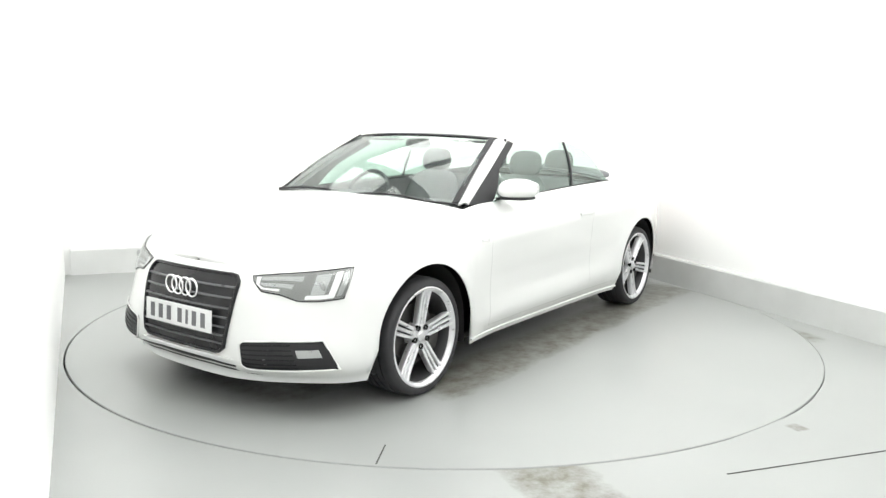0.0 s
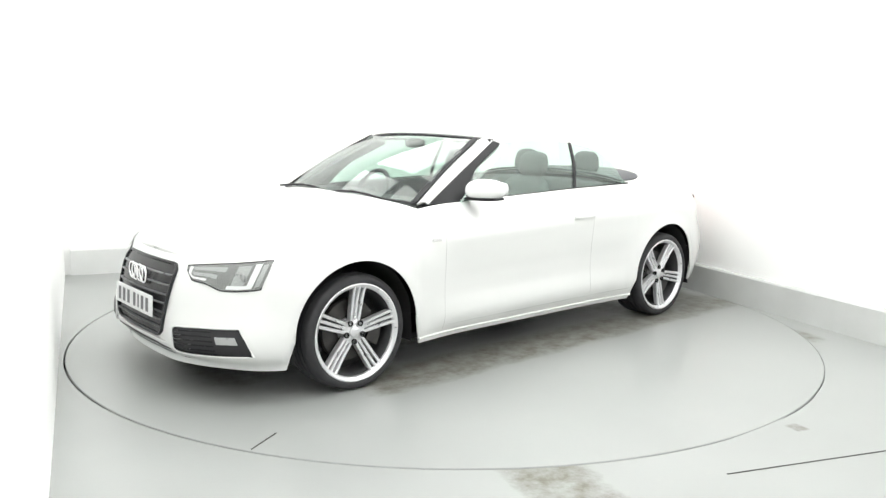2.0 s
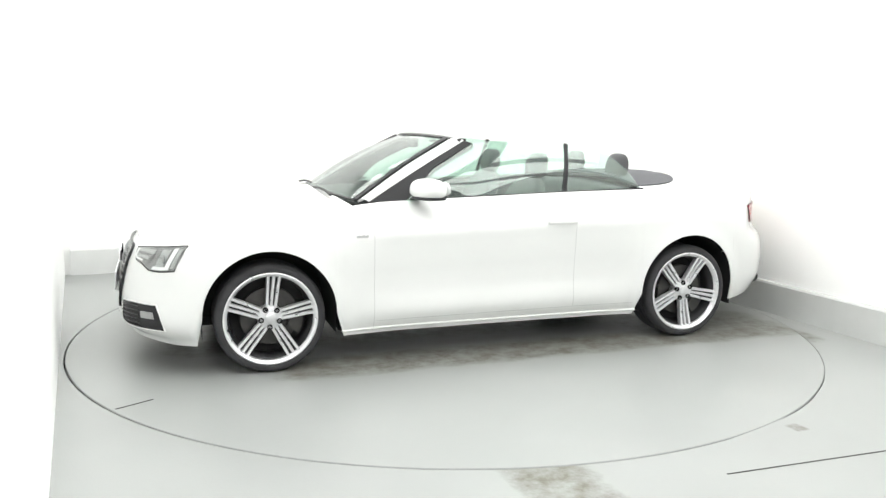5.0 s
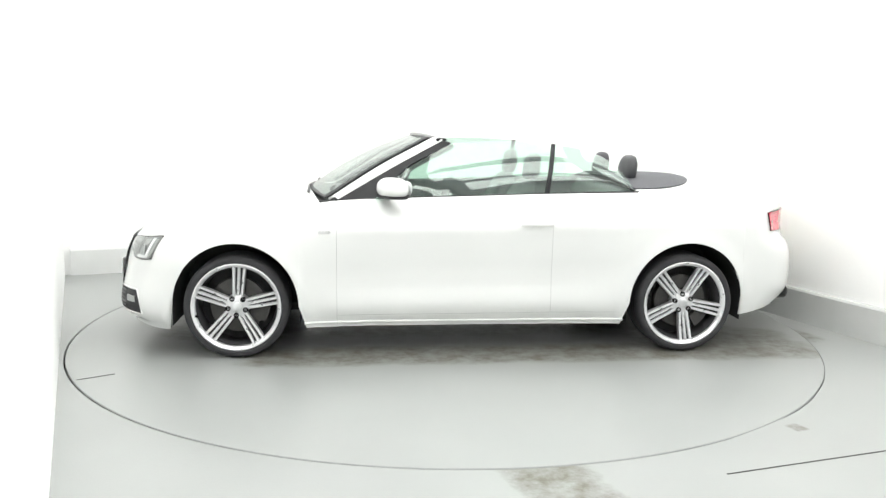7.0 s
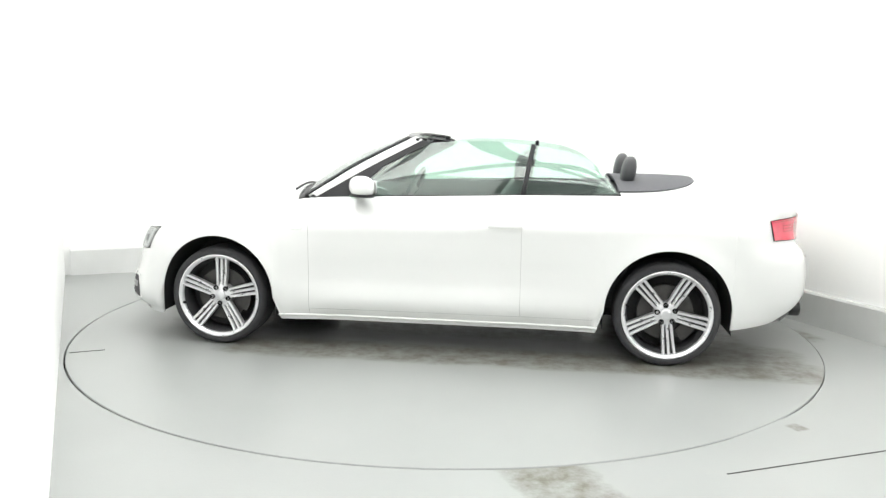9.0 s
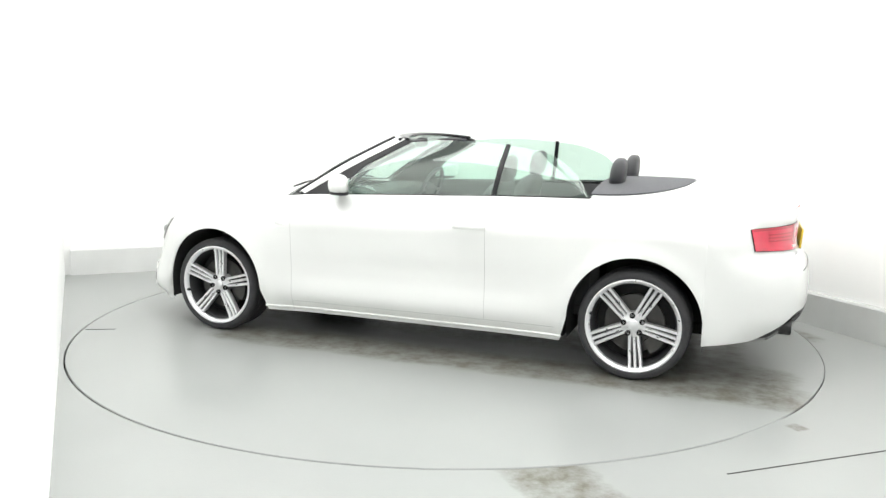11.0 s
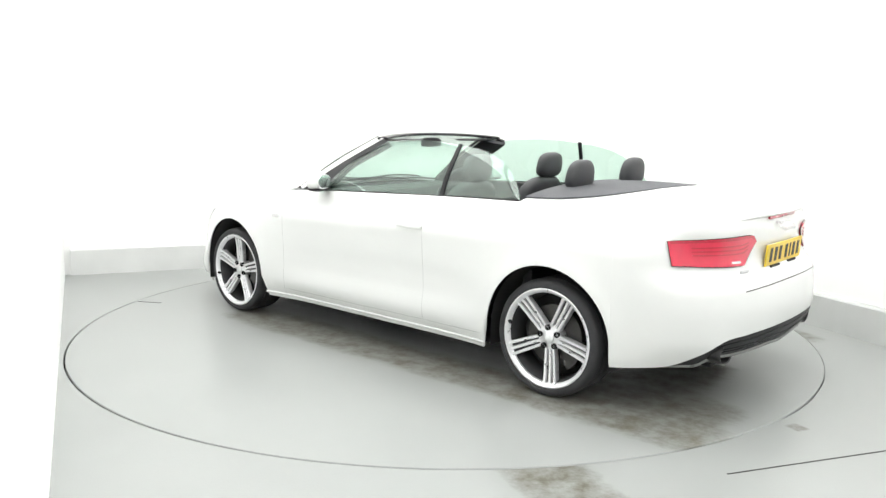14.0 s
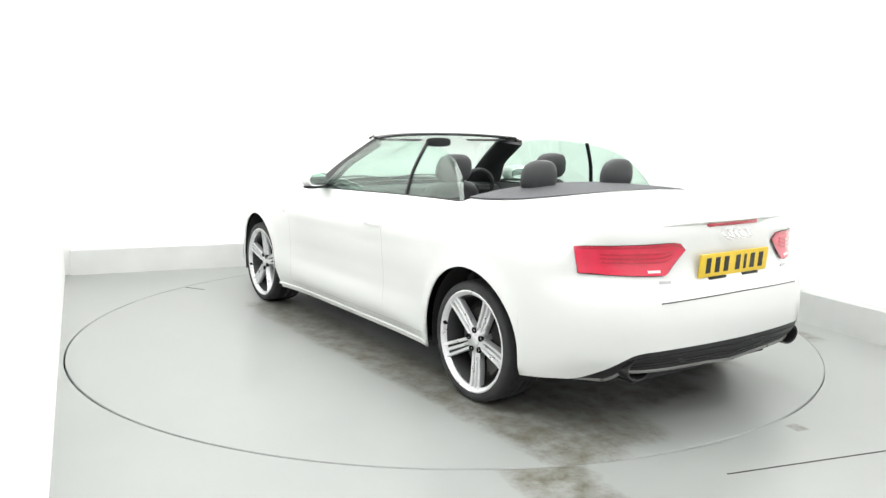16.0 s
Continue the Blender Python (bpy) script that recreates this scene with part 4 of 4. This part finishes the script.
# ---- cabin ----
def build_cabin(car):
    tub = joined(box(-1.12, .82, -.70, .70, .30, .36, .01), box(.80, .84, -.72, .72, .30, .93, .005), box(-1.16, -1.10, -.72, .72, .30, .985, .01))
    part("cabin_floor", mesh("cabin_floor", *tub, TRIM, 40), car, "dark cabin tub")
    for side in (1, -1):
        f = (lambda q: q) if side > 0 else mirror
        rows = [[(float(x), y, z + .03 * (.8 - x) / 1.9 * k) for y, z, k in ((.735, .945, 1), (.715, .95, 1), (.700, .90, 1), (.675, .80, 0), (.665, .62, 0), (.69, .36, 0))] for x in np.linspace(.80, -1.12, 16)]
        part("door_card", mesh("door_card", *f(sheet(rows, -.01)), TRIM, 40), car, "dark inner door trim")
        part("armrest", mesh("armrest", *f(pillow(-.05, .655, .70, .34, .035, .030, 4)), LEATHER, 50), car, "dark door armrest")
    dash = [(.85, .90), (.80, .935), (.62, .945), (.46, .93), (.42, .88), (.46, .78), (.52, .60), (.85, .60)]
    ys = np.linspace(-.69, .69, 19)
    vs, k = [(x, float(y), z + (.02 * math.exp(-((y + .37) / .16) ** 2) if z > .86 and x < .7 else 0)) for y in ys for x, z in dash], len(dash)
    fs = [(i * k + j, i * k + (j + 1) % k, (i + 1) * k + (j + 1) % k, (i + 1) * k + j) for i in range(len(ys) - 1) for j in range(k)] + [tuple(range(k)), tuple(range((len(ys) - 1) * k, len(ys) * k))[::-1]]
    part("dashboard", mesh("dashboard", vs, fs, TRIM, 40), car, "dark dashboard")
    wheel = part("steering_wheel", mesh("steering_wheel", *sweep([(0, .185 * math.cos(a), .185 * math.sin(a)) for a in np.linspace(0, 2 * math.pi, 41)[:-1]], rounded(.030, .030, 10, 2), (1, 0, 0), True), LEATHER, 60), car, "dark leather steering wheel", pose(.36, -.37, .90, 0, -24, 0))
    part("wheel_boss", mesh("wheel_boss", *pillow(.02, 0, -.01, .03, .075, .065, 3), TRIM, 50), wheel)
    for a in (0, 180, 270):
        c, s = math.cos(radians(a)), math.sin(radians(a))
        part("wheel_spoke", mesh("wheel_spoke", *sweep([(.012, .06 * c, .06 * s), (.004, .17 * c, .17 * s)], rounded(.03, .016, 8), (1, 0, 0)), TRIM, 50), wheel)
    part("centre_console", mesh("centre_console", *box(-.55, .55, -.11, .11, .34, .60, .03), TRIM, 40), car, "dark centre console")
    part("rear_view_mirror", mesh("rear_view_mirror", *pillow(.27, 0, 1.275, .014, .105, .033, 3), PLASTIC, 50), car, "black rear-view mirror")
    for y in (.36, -.36):
        part("sun_visor", mesh("sun_visor", *pillow(.19, y, 1.294, .055, .16, .008, 4), TRIM, 50), car, "dark sun visor")
    for y in (.37, -.37):
        seat = part("front_seat", mesh("front_seat", *pillow(.02, y, .50, .27, .25, .085, 3.4), LEATHER, 60), car, "dark grey leather front seat")
        part("backrest", mesh("backrest", *pillow(-.25, y, .80, .085, .245, .255, 3.4, 28, 18, .42, .15), LEATHER, 60), seat)
        part("headrest", mesh("headrest", *pillow(-.475, y * 1.05, 1.135, .05, .130, .088, 3.0, 24, 16, .15, .12), LEATHER, 60), seat)
        for d in (.06, -.06):
            part("headrest_post", mesh("headrest_post", *sweep([(-.44, y * 1.05 + d, .99), (-.47, y * 1.05 + d, 1.09)], rounded(.012, .012, 8, 2)), CHROME, 50), seat)
    bench = part("rear_bench", mesh("rear_bench", *pillow(-.80, 0, .52, .24, .60, .09, 5), LEATHER, 60), car, "dark grey leather rear bench")
    part("backrest", mesh("backrest", *pillow(-1.04, 0, .78, .07, .62, .225, 5, 30, 18, .12), LEATHER, 60), bench)
    for y in (.30, -.30):
        part("rear_headrest", mesh("rear_headrest", *pillow(-1.165, y, 1.125, .05, .128, .090, 2.8, 24, 16, .12, .16), LEATHER, 60), car, "dark grey leather rear headrest")


# ---- wheels ----
def build_wheel():
    """Axle along y, outer face at +y, a spoke upright."""
    rim_p = [(.262, .118), (.264, .122), (.258, .124), (.248, .118), (.240, .110), (.238, .098)]
    root = new("wheel", mesh("wheel", *lathe(rim_p, 96), ALLOY, 40))
    tagged(root, "silver alloy wheel with five grooved spokes and a black tyre")
    part("rim_barrel", mesh("rim_barrel", *lathe([(.238, .099), (.230, .085), (.226, .02), (.218, -.05), (.240, -.11), (.25, -.115)], 64), GROOVE, 40), root, "dark inner rim barrel")
    ty = [(.252, .112), (.262, .121), (.272, .125), (.288, .126), (.300, .119), (.307, .108), (.310, .094)]
    for y in (.062, .02, -.02, -.062):
        ty += [(.3125, y + .012), (.3125, y + .004), (.306, y + .003), (.306, y - .003), (.3125, y - .004), (.3125, y - .012)]
    ty += [(.310, -.094), (.307, -.108), (.29, -.122), (.252, -.112)]
    part("tyre", mesh("tyre", *lathe(ty, 96), RUBBER, 45), root, "black low-profile tyre")
    def bar_rows(off, half, lift):
        """One slim rib of a spoke, off to the side by off, that runs from the hub to the rim."""
        vs, sec = [], [(-1, -.034), (-1, -.003), (-.7, .001), (.7, .001), (1, -.003), (1, -.034)]
        steps = ((.048, .088, .78), (.08, .090, .84), (.12, .094, .92), (.17, .099, 1.0), (.215, .106, 1.07), (.236, .112, 1.12), (.252, .119, 1.16))
        for r, y, w in steps:
            vs += [(off * w + a * half, y + b + lift, r) for a, b in sec]
        k = len(sec)
        fs = [(i * k + j, i * k + (j + 1) % k, (i + 1) * k + (j + 1) % k, (i + 1) * k + j) for i in range(len(steps) - 1) for j in range(k)]
        return vs, fs + [tuple(range(k))[::-1], tuple(range((len(steps) - 1) * k, len(steps) * k))]
    spoke = mesh("spoke", *joined(bar_rows(-.0285, .0088, 0), bar_rows(0, .0088, -.003), bar_rows(.0285, .0088, 0)), ALLOY, 35)
    groove = mesh("spoke_groove", *bar_rows(0, .029, -.017), GROOVE, 35)
    bolt = mesh("wheel_bolt", *lathe([(.0005, -.006), (.009, -.006), (.009, .002), (.0155, .003), (.016, -.02)], 16), GLOSS_BLACK, 40)
    for i in range(5):
        part("spoke", spoke, root, "", pose(0, 0, 0, 0, 72 * i, 0))
        part("spoke_groove", groove, root, "dark groove of the spoke", pose(0, 0, 0, 0, 72 * i, 0))
        a = radians(72 * i + 36)
        part("wheel_bolt", bolt, root, "", pose(.054 * math.sin(a), .094, .054 * math.cos(a)))
    part("hub", mesh("hub", *lathe([(.0005, .088), (.060, .088), (.070, .080), (.072, .03)], 48), ALLOY, 40), root)
    part("centre_cap", mesh("centre_cap", *lathe([(.0005, .098), (.026, .098), (.031, .094), (.032, .085)], 40), ALLOY, 40), root, "silver centre cap")
    part("brake_disc", mesh("brake_disc", *lathe([(.075, .035), (.165, .035), (.167, .03), (.167, .008), (.08, .008)], 64), DISC_METAL, 40), root, "grey steel brake disc")
    part("wheel_back", mesh("wheel_back", *lathe([(.0005, -.02), (.224, -.02)], 48), SHELL), root, "black backing plate")
    cal = []
    for r in (.11, .19):
        for a in np.linspace(-.5, .5, 9):
            cal += [(-r * math.cos(a), .0, r * math.sin(a)), (-r * math.cos(a), .062, r * math.sin(a))]
    n = 9
    fs = []
    for i in range(n - 1):
        p, q = i * 2, (n + i) * 2
        fs += [(p + 1, p + 3, q + 3, q + 1), (q, q + 1, q + 3, q + 2), (p, p + 2, p + 3, p + 1)]
    fs += [(0, 1, n * 2 + 1, n * 2), (2 * n - 2, 4 * n - 2, 4 * n - 1, 2 * n - 1)]
    part("brake_caliper", mesh("brake_caliper", cal, fs, DISC_METAL, 40), root, "dark grey brake caliper")
    part("valve", mesh("valve", *box(-.010, .010, .106, .124, -.006, .006, .002), GLOSS_BLACK), root, "", pose(.225, 0, -.073, 0, -18, 0))
    return root


def build_wheels(car):
    first = build_wheel()
    first.parent = car
    spots = [(WHEEL_X, .802, -5, 0), (-WHEEL_X, .802, -30, 0), (WHEEL_X, -.802, 20, 180), (-WHEEL_X, -.802, 50, 180)]
    for i, (x, y, spin, turn) in enumerate(spots):
        m = pose(x, y, WHEEL_Z, 0, 0, turn) @ pose(0, 0, 0, 0, spin, 0)
        if i == 0:
            first.matrix_basis = m
        else:
            copy_thing(first, m)
    # wheel housings and the floor pan
    for x in (WHEEL_X, -WHEEL_X):
        for side in (1, -1):
            vs, fs, n = [], [], 25
            for i in range(n):
                a = -.35 + (math.pi + .7) * i / (n - 1)
                up = math.sin(a) > 0
                for y in (.50, .906):
                    vs.append((x + (ARCH_W + .003) * (math.cos(a) if up else math.copysign(1, math.cos(a))), y, ARCH_Z + (ARCH_H - ARCH_Z + .003) * math.sin(a) if up else ARCH_Z + .36 * math.sin(a)))
            fs = [(2 * i, 2 * i + 1, 2 * i + 3, 2 * i + 2) for i in range(n - 1)]
            fs.append(tuple(2 * i for i in range(n)))
            q = (vs, fs) if side > 0 else mirror((vs, fs))
            part("wheel_housing", mesh("wheel_housing", *q, SHELL, 40), car, "black wheel housing")
    part("floor_pan", mesh("floor_pan", *joined(box(-.98, .98, -.84, .84, .19, .23, .01), box(.9, 2.05, -.52, .52, .20, .26, .01), box(-2.1, -.9, -.52, .52, .22, .27, .01)), SHELL, 40), car, "black floor pan")


def build_car():
    car = new("car")
    tagged(car, "white two-door convertible car with its roof down, on the turntable", "car")
    build_skin(car)
    build_lids(car)
    build_front(car)
    build_rear(car)
    build_glass(car)
    build_mirrors(car)
    build_handles(car)
    build_cabin(car)
    for ob in car.children_recursive:     # to the body's true width
        if ob.matrix_basis.is_identity:
            for v in ob.data.vertices:
                v.co.y *= WIDE
        else:
            ob.location.y *= WIDE
    build_wheels(car)
    return car


build_room()
turntable = build_turntable()
car = build_car()


def motions():
    """The platform turns steadily and carries the car round."""
    deck_rows, car_rows = [], []
    for t, a in TURN:
        c, s = math.cos(radians(a)), math.sin(radians(a))
        deck_rows.append((t, pose(0, 0, 0, 0, 0, a)))
        car_rows.append((t, pose(-c * AXIS[0] + s * AXIS[1], -s * AXIS[0] - c * AXIS[1], 0.001, 0, 0, a)))
    walk(turntable, deck_rows)
    walk(car, car_rows)


motions()
